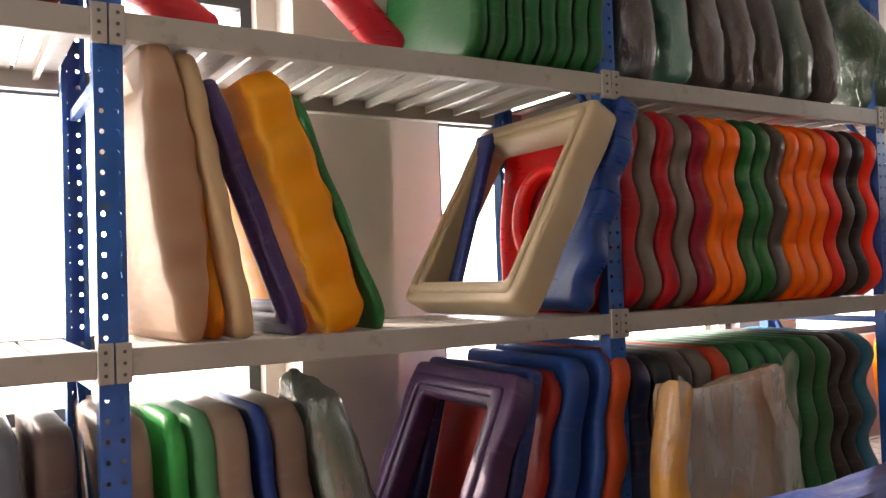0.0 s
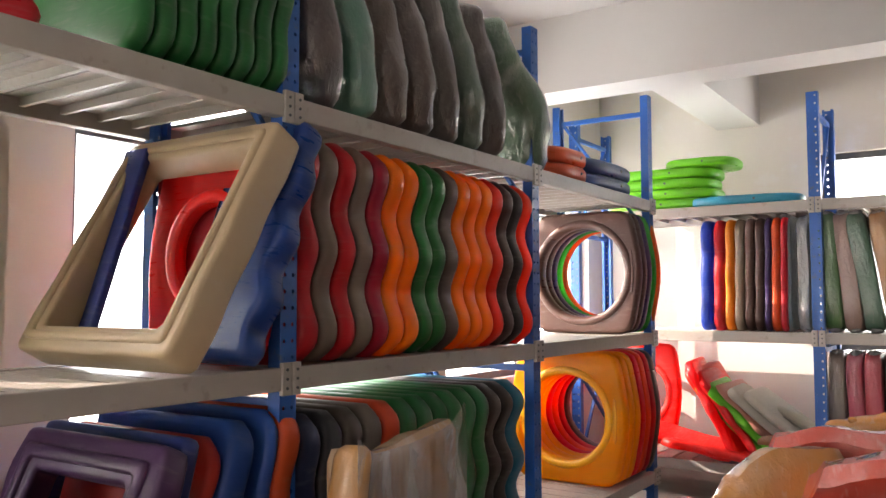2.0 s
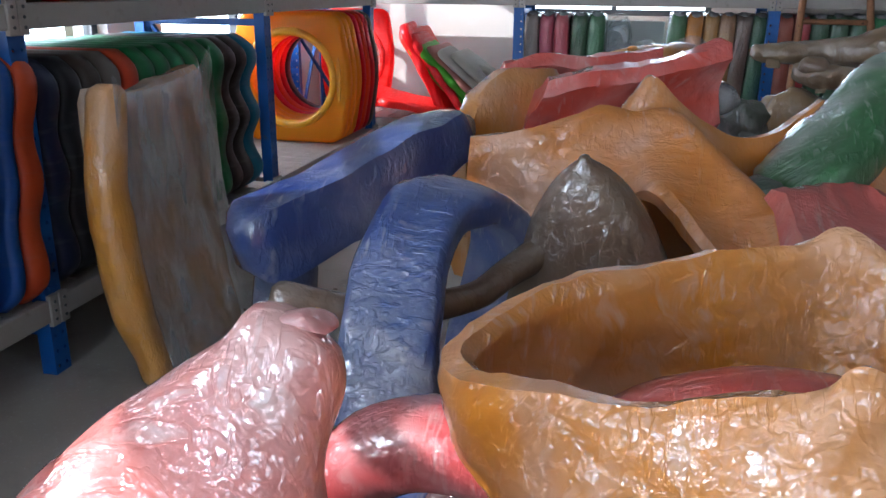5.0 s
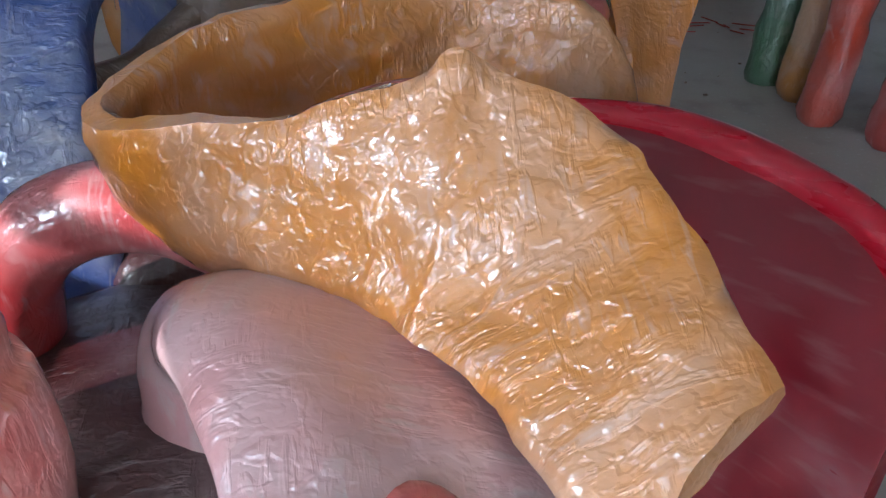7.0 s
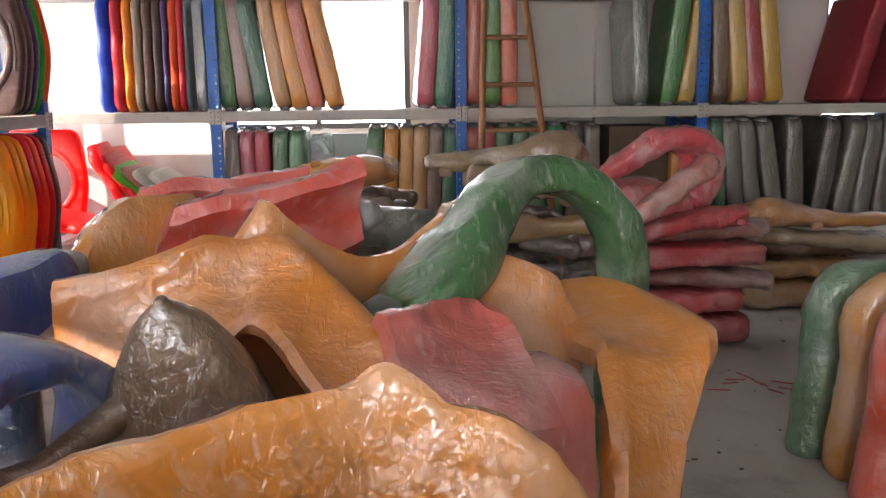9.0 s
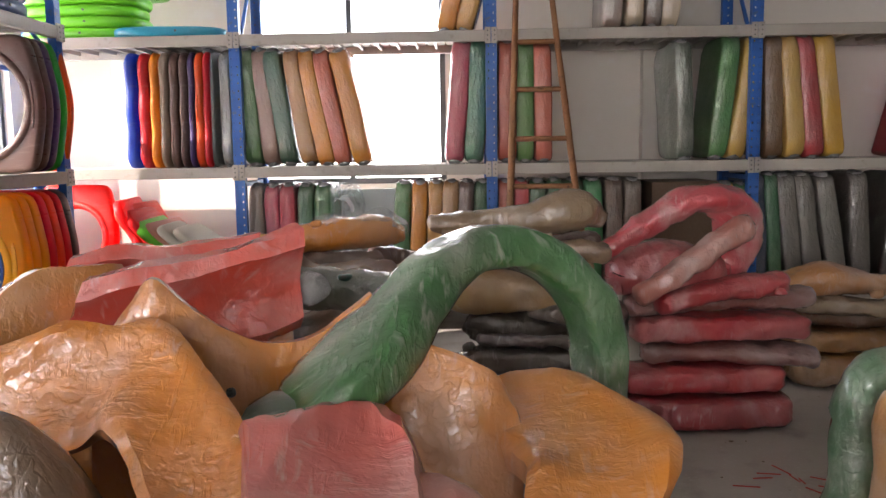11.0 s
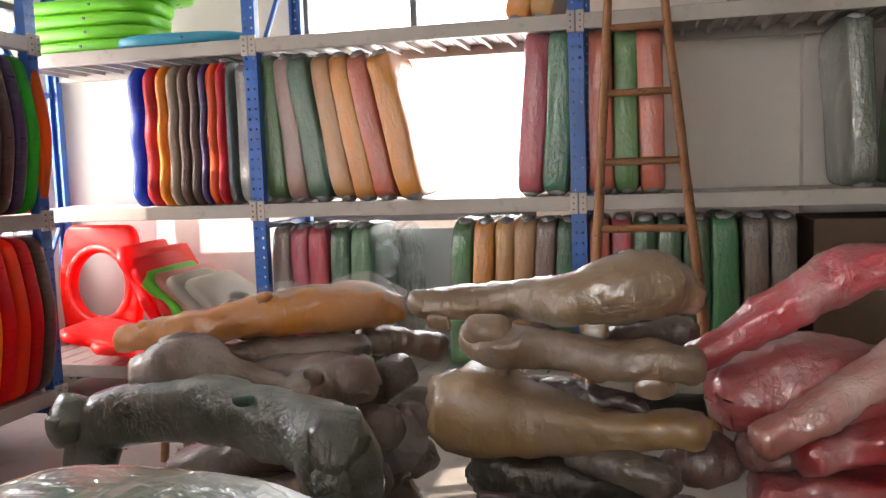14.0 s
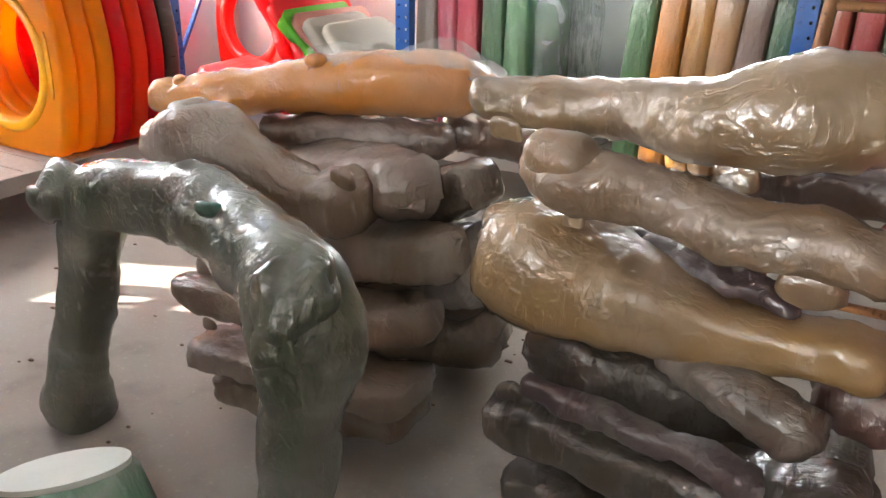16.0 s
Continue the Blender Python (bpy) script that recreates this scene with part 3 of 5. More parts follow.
panel(on_a(2.08, S2, -2, x=-2.0), "#b3242e", t=0.05, amp=0.02, label="red wavy moulded panel behind a post")

# lowest shelf of the same bay and the one before
for y, c, nm, ln, t in ((0.50, "#8f7a68", "taupe", 4, 0.10), (0.62, "#2fae58", "bright green", 5, 0.05), (0.70, "#57a070", "pale green", 6, 0.06), (0.77, "#937d6a", "taupe", 6, 0.10),
                        (0.87, "#2a4a96", "blue", 7, 0.04), (0.95, "#80695a", "brown", 8, 0.10)):
    panel(on_a(y, S1, ln, x=-2.0), c, h=0.68, t=t, amp=0.01, label="%s moulded panel on the lowest shelf" % nm, group="panels on the low shelf")
for y, c, nm in ((-0.15, "#d58a3a", "orange"), (-0.02, "#e09a40", "orange"), (0.08, "#b06a40", "brown orange"), (0.19, "#6d7280", "grey"), (0.31, "#5f4a44", "dark brown")):
    panel(on_a(y, S1, 2, x=-2.0), c, h=0.68, t=0.09, amp=0.012, label="%s moulded panel on the lowest shelf" % nm, group="panels on the low shelf")
frame_panel(on_a(1.35, S1, 0, x=-1.96) @ pose(0, 0, 0, -24), "#4a2c52", 0.66, 0.74, 0.09, 0.12, "dark purple plastic frame leaning on the lowest shelf", 0.03)
frame_panel(on_a(1.52, S1, -15, x=-1.98), "#1b2c66", 0.66, 0.72, 0.06, 0.10, "navy plastic frame leaning on the lowest shelf", 0.0)
panel(on_a(1.64, S1, -14, x=-1.99), "#b8352a", h=0.70, t=0.05, amp=0.01, label="red moulded panel on the lowest shelf")
panel(on_a(1.76, S1, -11, x=-1.98), "#24509a", h=0.73, t=0.10, amp=0.007, label="blue moulded panel on the lowest shelf")
panel(on_a(1.92, S1, -7, x=-1.98), "#2b5aa6", h=0.74, t=0.05, amp=0.007, label="blue moulded panel on the lowest shelf")
panel(on_a(2.00, S1, -6, x=-1.97), "#e0592a", h=0.74, t=0.09, amp=0.012, label="orange red moulded panel on the lowest shelf")

# top shelf
for i in range(8):
    panel(on_a(1.52 + i * 0.07, S3, -7, x=-1.98), "#0a5c29", h=0.66, t=0.065, amp=0.008, label="green moulded panel standing on the top shelf", group="green panels on the top shelf", name="flat_panel")
for a, b, c in (((-1.85, 1.30, S3 + 0.06), (-1.85, 0.80, S3 + 0.52), "#cf1f2e"), ((-1.9, 0.72, S3 + 0.05), (-1.9, 0.10, S3 + 0.42), "#d8232c"), ((-1.8, 0.30, S3 + 0.07), (-1.8, -0.30, S3 + 0.30), "#8f1d22")):
    tagged(part("plastic_rail", sweep([a, [(p + q) / 2 for p, q in zip(a, b)], b], [(0.06, 0.05)] * 3, 8, 12, 4, amp=0.003), plastic(c, 0.3)), "red plastic rail lying askew on the top shelf", "rail", "red rails")
panel(on_a(0.20, S3, -25, x=-1.98), "#1f5a36", h=0.6, t=0.07, amp=0.01, label="dark green moulded panel on the top shelf")


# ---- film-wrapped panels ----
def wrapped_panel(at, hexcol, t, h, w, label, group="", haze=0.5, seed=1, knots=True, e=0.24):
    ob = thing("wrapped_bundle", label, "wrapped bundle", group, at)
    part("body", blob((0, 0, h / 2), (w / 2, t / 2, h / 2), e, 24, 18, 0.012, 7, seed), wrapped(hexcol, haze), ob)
    if knots:
        for z, s in ((h - 0.012, 1), (0.012, -1)):
            part("film_knot", blob((w * 0.30, 0, z), (w * 0.14, t * 0.33, 0.024), 0.8, 12, 8, 0.012, 30, seed + 3), M_KNOT, ob, "gathered grey film end")
    return ob


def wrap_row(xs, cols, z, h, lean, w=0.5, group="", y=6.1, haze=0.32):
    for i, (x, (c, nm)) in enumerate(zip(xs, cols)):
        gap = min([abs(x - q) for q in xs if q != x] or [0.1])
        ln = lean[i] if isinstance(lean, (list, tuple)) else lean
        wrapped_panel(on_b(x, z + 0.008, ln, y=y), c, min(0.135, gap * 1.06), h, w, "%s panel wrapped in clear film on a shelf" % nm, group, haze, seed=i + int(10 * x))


# end rack, first bay: plain edge-on panels, trays above, a tumbled heap below
for i, (c, nm, t) in enumerate((("#1a3f9c", "blue", 0.085), ("#c8242c", "red", 0.075), ("#e58a22", "orange", 0.06), ("#8d7a68", "taupe", 0.062), ("#5a4038", "brown", 0.062), ("#4a322c", "dark brown", 0.06),
                                ("#3a2458", "purple", 0.04), ("#e0541f", "orange red", 0.055), ("#cc2430", "red", 0.04))):
    x = -1.482 + sum((0.085, 0.075, 0.06, 0.062, 0.062, 0.06, 0.04, 0.055, 0.04)[:i]) * 1.03 + t / 2 - 0.04
    panel(on_b(x, S2, -1.0), c, t=t * 0.95, h=0.74, amp=0.008, label="%s moulded panel standing edge on in the rack" % nm, group="edge-on panels in the rack")
wrapped_panel(on_b(-0.985, S2, 0), "#6d7a78", 0.10, 0.76, 0.56, "grey panel wrapped in clear film beside a post", seed=5)
wrapped_panel(on_b(-0.87, S2, 0), "#8d8f88", 0.08, 0.74, 0.56, "pale grey panel wrapped in clear film beside a post", seed=6, haze=0.8)


def tray(at, hexcol, w, d, h, label, name="tray"):
    ob = thing(name, label, "tray", "stacked trays", at)
    o = [(w / 2 * (abs(math.cos(a)) ** 3 + abs(math.sin(a)) ** 3) ** (-1 / 3) * math.cos(a), d / 2 * (abs(math.cos(a)) ** 3 + abs(math.sin(a)) ** 3) ** (-1 / 3) * math.sin(a)) for a in (2 * math.pi * i / 48 for i in range(48))]
    b = slab(o, h, h * 0.35)
    bmesh.ops.rotate(b, cent=(0, 0, 0), matrix=Matrix.Rotation(radians(90), 3, "X"), verts=b.verts)
    bmesh.ops.translate(b, vec=(0, 0, h / 2), verts=b.verts)
    part("body", b, plastic(hexcol, 0.33), ob)
    bolt = tube((w * 0.1, -d / 2 - 0.004, h / 2), (w * 0.1, -d / 2 + 0.01, h / 2), 0.008)
    part("bolt", bolt, M_FRAME, ob)
    return ob


for i in range(4):
    tray(pose(-1.84 + 0.02 * (i % 2), 6.08, S3 + i * 0.073, 0, 0, 3 * i - 4), "#5fb81f", 0.80, 0.5, 0.07, "bright green moulded tray in a stack on the top shelf")
tray(pose(-1.55, 6.1, S3 + 0.292, 0, 0, 0), "#5fb81f", 0.5, 0.46, 0.06, "bright green moulded tray on top of a stack")
tray(pose(-1.23, 5.98, S3, 0, 0, 4), "#1a86a0", 0.72, 0.42, 0.06, "teal moulded disc lying on the top shelf", "disc")
for i in range(2):
    tray(pose(-1.95, 4.75, S3 + i * 0.085, 0, 0, 88), "#1a3a72", 0.85, 0.55, 0.082, "navy moulded tray stacked on the top shelf")
for i in range(2):
    tray(pose(-1.95, 4.22, S3 + i * 0.085, 0, 0, 88), "#dc5a30", 0.5, 0.55, 0.082, "orange red moulded tray stacked on the top shelf")

heap = [("#ea1c20", -1.75, 0.30, 22, 8), ("#f03020", -1.66, 0.36, 28, -6), ("#ea2024", -1.56, 0.34, 33, 3), ("#5cb52c", -1.50, 0.36, 40, -3), ("#64bf30", -1.42, 0.38, 42, 2), ("#c88a7a", -1.33, 0.38, 44, -2), ("#b8b4a8", -1.22, 0.38, 47, 3), ("#c4c0b4", -1.10, 0.38, 49, 0)]
for i, (c, x, z, ln, tw) in enumerate(heap):
    fn = "red" if i < 3 else "lime green" if i < 5 else "pink" if i == 5 else "pale grey"
    m = on_b(x + 0.42, S1 + 0.02, ln + 4, y=6.06, turn=tw)
    if i >= 6:
        hole_panel(m, c, 0.6, 0.72, 0.055, 0.16, False, "pale grey panel with a hole slumped on a heap", "heap of slumped panels")
    else:
        panel(m, c, w=0.6, h=0.70, t=0.06, amp=0.012, label="%s moulded panel slumped on a heap" % fn, group="heap of slumped panels")
hole_panel(pose(-2.12, 6.30, S1, -4, 0, -6), "#ee2418", 0.60, 0.74, 0.07, 0.2, False, "red panel with a round hole leaning by the wall", "")
for x, ln, c in ((-1.95, 76, "#e8201c"), (-1.75, 82, "#ea2a20")):
    panel(on_b(x + 0.6, S1 + 0.03, ln, y=5.98, turn=8), c, w=0.5, h=0.66, t=0.06, amp=0.012, label="red moulded panel lying on the lowest shelf", group="heap of slumped panels")

G, T, R, Sal, Br, Gy, Pk = ("#3f6b48", "green"), ("#d88c2e", "tan orange"), ("#c4524a", "red"), ("#cf6a52", "salmon"), ("#7d6458", "brown"), ("#6f6a64", "grey"), ("#c25066", "pink")
# second bay
wrap_row([-0.70, -0.585, -0.47, -0.335, -0.225, -0.115, 0.015], [("#4a7a44", "green"), ("#a08274", "mauve brown"), ("#47705a", "green"), ("#bb8850", "tan"), T, ("#c86448", "red orange"), T], S2, 0.75,
         [3, 5, 8, 9, 10, 11, 12], group="leaning wrapped panels")
wrap_row([0.605, 0.735], [("#b84658", "crimson"), ("#3f7a5c", "green")], S2, 0.78, [-5, -4], group="leaning wrapped panels")
wrap_row([-0.70, -0.595, -0.495, -0.375, -0.262], [("#85786e", "grey brown"), Pk, ("#cc4a58", "red pink"), G, ("#4f8456", "green")], S1, 0.73, 0, group="wrapped panels on the low shelf")
wrap_row([0.235, 0.345, 0.45, 0.55, 0.65, 0.755], [("#4f8450", "green"), T, ("#c89450", "tan"), ("#b98a56", "tan"), Br, G], S1, 0.74, -3, group="wrapped panels on the low shelf")
tagged(part("clear_film", blob((-0.12, 6.1, S1 + 0.37), (0.09, 0.25, 0.36), 0.5, 24, 18, 0.03, 9, 4), M_FILM), "loose bundle of clear bluish film on the low shelf", "film")
tagged(part("white_board", boxes(((-0.62, 6.36, S1 - 0.004), (0.2, 6.38, S1 + 0.68)), bevel=0.004), M_BOARD, smooth=False), "pale white board standing behind wrapped panels", "board")
wrap_row([0.56, 0.68], [T, ("#c8964a", "tan")], S3, 0.72, [-13, -14], group="wrapped panels on the top shelf")
# third bay, behind the ladder
wrap_row([0.955, 1.07, 1.19], [Sal, ("#5e9450", "green"), Sal], S2, 0.77, [0, 0, 1], group="wrapped panels beside a post")
wrap_row([0.94, 1.04, 1.15, 1.26, 1.385, 1.51, 1.645, 1.765], [Sal, ("#c44a50", "red"), G, G, G, ("#2f8a50", "bright green"), ("#6d5a50", "brown"), ("#75655a", "brown")], S1, 0.74, 0, group="wrapped panels on the low shelf")
wrap_row([1.62, 1.76, 1.88, 1.99], [("#a08e84", "pale brown"), ("#c8b498", "cream"), ("#7a6a62", "brown"), ("#cab9a2", "cream")], S3, 0.7, [-2, -3, -4, -2], group="wrapped panels on the top shelf", haze=0.8)
wrapped_panel(on_b(2.10, S2, 3), "#5d6a5c", 0.12, 0.76, 0.60, "dull green panel under loose film", seed=9, haze=0.8)
wrap_row([2.30, 2.42], [("#4f8a4c", "green"), ("#c8a048", "yellow")], S2, 0.78, [-6, -8], group="leaning wrapped panels")
tagged(part("cardboard_box", boxes(((1.90, 5.92, S1), (2.33, 6.38, S1 + 0.72)), bevel=0.006), M_CARD, smooth=False), "plain brown cardboard box on the low shelf", "box")
wrap_row([2.38, 2.47], [T, ("#3f7a4a", "green")], S1, 0.70, 0, group="wrapped panels on the low shelf")
# fourth bay
wrap_row([2.66, 2.81, 2.93, 3.06], [("#7a5a3a", "brown"), ("#c8a050", "yellow"), ("#b03a3e", "red"), ("#c89a34", "yellow")], S2, 0.78, [2, 6, 7, 8], group="leaning wrapped panels")
panel(on_b(3.60, S2, -14), "#8a2430", w=0.62, h=0.77, t=0.12, amp=0.006, label="dark red moulded panel leaning in the rack")
panel(on_b(3.86, S2, -14), "#7c202c", w=0.62, h=0.77, t=0.12, amp=0.006, label="dark red moulded panel leaning in the rack")
wrap_row([2.60, 2.70, 2.83, 2.96, 3.11, 3.26, 3.42, 3.58, 3.73, 3.88], [("#2c3e58", "navy"), ("#33724a", "green"), Gy, Gy, Gy, ("#5a534e", "dark grey"), ("#4c4744", "dark grey"), ("#6a625c", "grey"), Gy, ("#574f4a", "dark grey")], S1, 0.76,
         [3, 4, 7, 8, 9, 4, -6, -8, -6, -4], group="wrapped panels on the low shelf")

# dark wrapped bones standing on the west rack's top shelf
for i in range(7):
    c = ("#3f2c2a", "#3f7a66", "#4b342c", "#46302a", "#3e2c24", "#35503c", "#3a2a24")[i]
    y = 2.24 + i * 0.185
    ob = thing("wrapped_post", "dark moulded post wrapped in clear film on the top shelf", "wrapped post", "wrapped posts on the top shelf", pose(-1.86, y, S3 + 0.005))
    part("body", sweep([(0, 0.03, 0.03), (0, 0.0, 0.22), (-0.03, -0.03, 0.48), (-0.02, -0.07, 0.66)], [(0.055, 0.2), (0.085, 0.22), (0.075, 0.2), (0.05, 0.16)], 22, 18, 3.4, (1, 0, 0), 0.014, 8, i + 2), wrapped(c, 0.2), ob)
    part("film_knot", blob((0.1, 0.02, 0.012), (0.06, 0.04, 0.022), 0.8, 12, 8, 0.012, 30, i), M_DARK, ob)
ob = thing("wrapped_post", "dark green moulded post wrapped in film on the top shelf", "wrapped post", "wrapped posts on the top shelf", pose(-1.84, 3.62, S3 + 0.005))
part("body", sweep([(0, 0.14, 0.04), (0, 0.12, 0.25), (-0.02, -0.04, 0.45), (-0.02, -0.10, 0.66)], [(0.10, 0.2), (0.11, 0.22), (0.09, 0.2), (0.05, 0.14)], 24, 18, 3.0, (1, 0, 0), 0.016, 8, 17), wrapped("#2f5a3c", 0.5), ob)
# bagged roll on the low shelf
tagged(part("bagged_panel", sweep([(-1.78, 1.12, S1 + 0.05), (-1.8, 1.06, S1 + 0.35), (-1.84, 0.99, S1 + 0.62), (-1.86, 0.94, S1 + 0.72)], [(0.10, 0.16), (0.09, 0.16), (0.08, 0.15), (0.03, 0.06)], 20, 16, 3, (1, 0, 0), 0.02, 12, 6), wrapped("#4a5a4c", 0.7)),
       "crumpled dark green film bag around a panel", "bag")

# ---- ladder ----
lad = thing("ladder", "weathered wooden pole ladder leaning on the rack", "ladder")
def rail_at(z, x0, x1):
    return (x0 + (x1 - x0) * (2.08 - z) / 2.08, 5.735 - (1.95 - z) * 0.27, z)
for x0, x1 in ((1.005, 0.90), (1.235, 1.43)):
    pts = [rail_at(z, x0, x1) for z in (0.0, 0.7, 1.4, 2.26)]
    part("rail", sweep(pts, [(0.024, 0.024), (0.022, 0.022), (0.021, 0.021), (0.018, 0.018)], 18, 10, 2, (0, 1, 0), 0.004, 9, x0), M_WOOD, lad)
for z in (0.12, 0.40, 0.69, 0.975, 1.26, 1.56, 1.855):
    a, b = rail_at(z, 1.005, 0.90), rail_at(z, 1.235, 1.43)
    part("rung", sweep([a, [(p + q) / 2 for p, q in zip(a, b)], b], [(0.016, 0.016)] * 3, 8, 8, 2, (0, 0, 1), 0.002, 9, z), M_WOOD, lad)


# ---- low wooden bench in front of the end rack ----
bench = thing("bench", "small low bench of bare reddish wood", "bench")
part("seat", sweep([(-0.995, 5.16, 0.522), (-0.70, 5.165, 0.515), (-0.42, 5.17, 0.508)], [(0.10, 0.014)] * 3, 14, 16, 8, (0, 0, 1), 0.002, 8, 3, round_ends=False), M_WOOD, bench)
for x, dx in ((-0.92, -0.03), (-0.50, 0.03)):
    for y, dy in ((5.10, -0.03), (5.23, 0.03)):
        part("leg", sweep([(x + dx, y + dy, 0.0), (x, y, 0.50)], [(0.016, 0.016)] * 2, 6, 10, 4, (0, 1, 0), 0.001, 9, 2, round_ends=False), M_WOOD, bench)
    part("stretcher", sweep([(x + dx * 0.6, 5.085, 0.20), (x + dx * 0.6, 5.245, 0.20)], [(0.010, 0.014)] * 2, 4, 8, 4, (0, 0, 1), 0.001, 9, 2, round_ends=False), M_WOOD, bench)


# ---- the pile of wrapped play parts ----
def play_part(name, label, mats, meshes, group="pile of wrapped play parts", category="play part"):
    """One wrapped moulding: its main body is the thing's first part."""
    ob = thing(name, label, category, group)
    for (nm, bm, lab), m in zip(meshes, mats):
        part(nm, bm, m, ob, lab)
    return ob


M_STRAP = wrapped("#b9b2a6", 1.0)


def film_tail(at, size, seed):
    """A gathered, twisted end of the wrapping film."""
    return ("film_tail", rough_up(blob(at, size, 0.8, 16, 10, max(size) * 0.35, 24, seed), 0.004, 40, seed), "gathered end of the clear film")


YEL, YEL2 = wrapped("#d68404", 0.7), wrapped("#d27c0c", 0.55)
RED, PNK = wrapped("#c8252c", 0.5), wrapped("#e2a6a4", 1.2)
play_part("horn_collar", "yellow horned collar wrapped in creased clear film", [YEL, M_STRAP], [("body", shell(
    [(0.432, 0.42, 0.66), (0.42, 0.52, 0.70), (0.40, 0.60, 0.735), (0.37, 0.69, 0.768), (0.27, 0.735, 0.815), (0.224, 0.74, 0.842), (0.18, 0.745, 0.812), (0.08, 0.765, 0.778), (-0.06, 0.81, 0.755), (-0.165, 0.90, 0.742), (-0.10, 1.06, 0.765), (0.08, 1.18, 0.785), (0.25, 1.25, 0.80), (0.328, 1.266, 0.828), (0.40, 1.24, 0.778), (0.478, 1.207, 0.768), (0.57, 1.20, 0.66), (0.61, 1.20, 0.52)],
    [(0.31, 0.36, 0.575), (0.28, 0.43, 0.585), (0.24, 0.53, 0.60), (0.20, 0.60, 0.61), (0.165, 0.645, 0.615), (0.14, 0.68, 0.615), (0.11, 0.71, 0.612), (0.05, 0.75, 0.605), (-0.04, 0.81, 0.60), (-0.11, 0.92, 0.58), (-0.05, 1.05, 0.53), (0.08, 1.12, 0.52), (0.22, 1.15, 0.52), (0.30, 1.16, 0.50), (0.36, 1.14, 0.48), (0.42, 1.12, 0.46), (0.48, 1.10, 0.42), (0.52, 1.10, 0.38)],
    0.045, 130, 26, 0.010, 11, 3, 0.012), ""), film_tail((0.60, 1.205, 0.52), (0.035, 0.03, 0.05), 71)])
play_part("bulb_post", "red bulbous post wrapped in clear film, lit by the sun", [wrapped("#e4766a", 1.1), wrapped("#c8463e", 0.9)], [("body", sweep(
    [(-0.40, 0.62, 0.02), (-0.40, 0.62, 0.40), (-0.39, 0.63, 0.60), (-0.36, 0.645, 0.69), (-0.32, 0.655, 0.76), (-0.285, 0.665, 0.82), (-0.268, 0.67, 0.865)], [(0.18, 0.16), (0.19, 0.15), (0.178, 0.13), (0.14, 0.10), (0.10, 0.07), (0.068, 0.045), (0.05, 0.03)], 44, 28, 2.6, (0, 1, 0), 0.014, 8, 5), ""), film_tail((-0.262, 0.672, 0.882), (0.035, 0.02, 0.01), 74)])
play_part("hooped_tube", "red hooped tube wrapped in clear film", [wrapped("#b8262a", 0.8)], [("body", sweep(
    [(-0.42, 1.10, 0.02), (-0.40, 1.05, 0.30), (-0.34, 1.0, 0.50), (-0.22, 0.98, 0.585), (-0.08, 0.97, 0.56), (0.06, 0.97, 0.42), (0.10, 0.98, 0.02)], [(0.064, 0.064)] * 7, 40, 18, 2.2, (0, 1, 0), 0.008, 9, 6), "")])
play_part("seat_shell", "pale red seat shell under milky film", [PNK, wrapped("#c43a3c", 0.4)], [
    ("body", sweep([(0.03, 0.86, 0.02), (0.035, 0.85, 0.24), (0.045, 0.81, 0.44), (0.08, 0.71, 0.535), (0.125, 0.57, 0.55), (0.16, 0.45, 0.51), (0.18, 0.36, 0.42)], [(0.23, 0.14), (0.225, 0.13), (0.205, 0.11), (0.185, 0.075), (0.175, 0.055), (0.18, 0.05), (0.17, 0.045)], 60, 36, 2.4, (0, 1, 0.2), 0.012, 9, 7), ""),
    ("knob", blob((0.13, 0.42, 0.555), (0.06, 0.055, 0.03), 0.9, 24, 12, 0.004, 9, 3), "round red end cap")])
play_part("chute_shell", "red smooth chute shell with a rolled rim under film", [plastic("#6f0a17", 0.34), plastic("#a81526", 0.26)], [
    ("body", shell([(0.38, 1.02, 0.655), (0.52, 0.95, 0.655), (0.61, 0.88, 0.64), (0.69, 0.80, 0.615), (0.735, 0.71, 0.585), (0.755, 0.60, 0.52)], [(0.34, 0.82, 0.12), (0.42, 0.74, 0.08), (0.49, 0.66, 0.07), (0.55, 0.58, 0.06), (0.59, 0.49, 0.06), (0.61, 0.42, 0.06)], 0.035, 40, 10, 0.004, 6, 8, -0.06), ""),
    ("rim", sweep([(0.385, 1.035, 0.668), (0.525, 0.965, 0.668), (0.618, 0.895, 0.653), (0.70, 0.813, 0.628), (0.746, 0.72, 0.598), (0.767, 0.61, 0.533)], [(0.016, 0.016), (0.027, 0.027), (0.03, 0.03), (0.03, 0.03), (0.03, 0.03), (0.028, 0.028)], 38, 12, 2, (0, 0, 1), 0.003, 9, 9), "rolled red rim")])
play_part("red_bollard", "red rounded bollard lying under the yellow collar", [wrapped("#cc4a3e", 0.6)], [("body", sweep(
    [(-0.02, 1.02, 0.55), (0.16, 1.0, 0.62), (0.34, 0.98, 0.60), (0.48, 1.0, 0.40), (0.52, 1.02, 0.05)], [(0.07, 0.07), (0.10, 0.09), (0.10, 0.09), (0.09, 0.09), (0.09, 0.09)], 24, 18, 2.2, (0, 1, 0), 0.01, 8, 4), "")])
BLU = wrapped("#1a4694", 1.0)
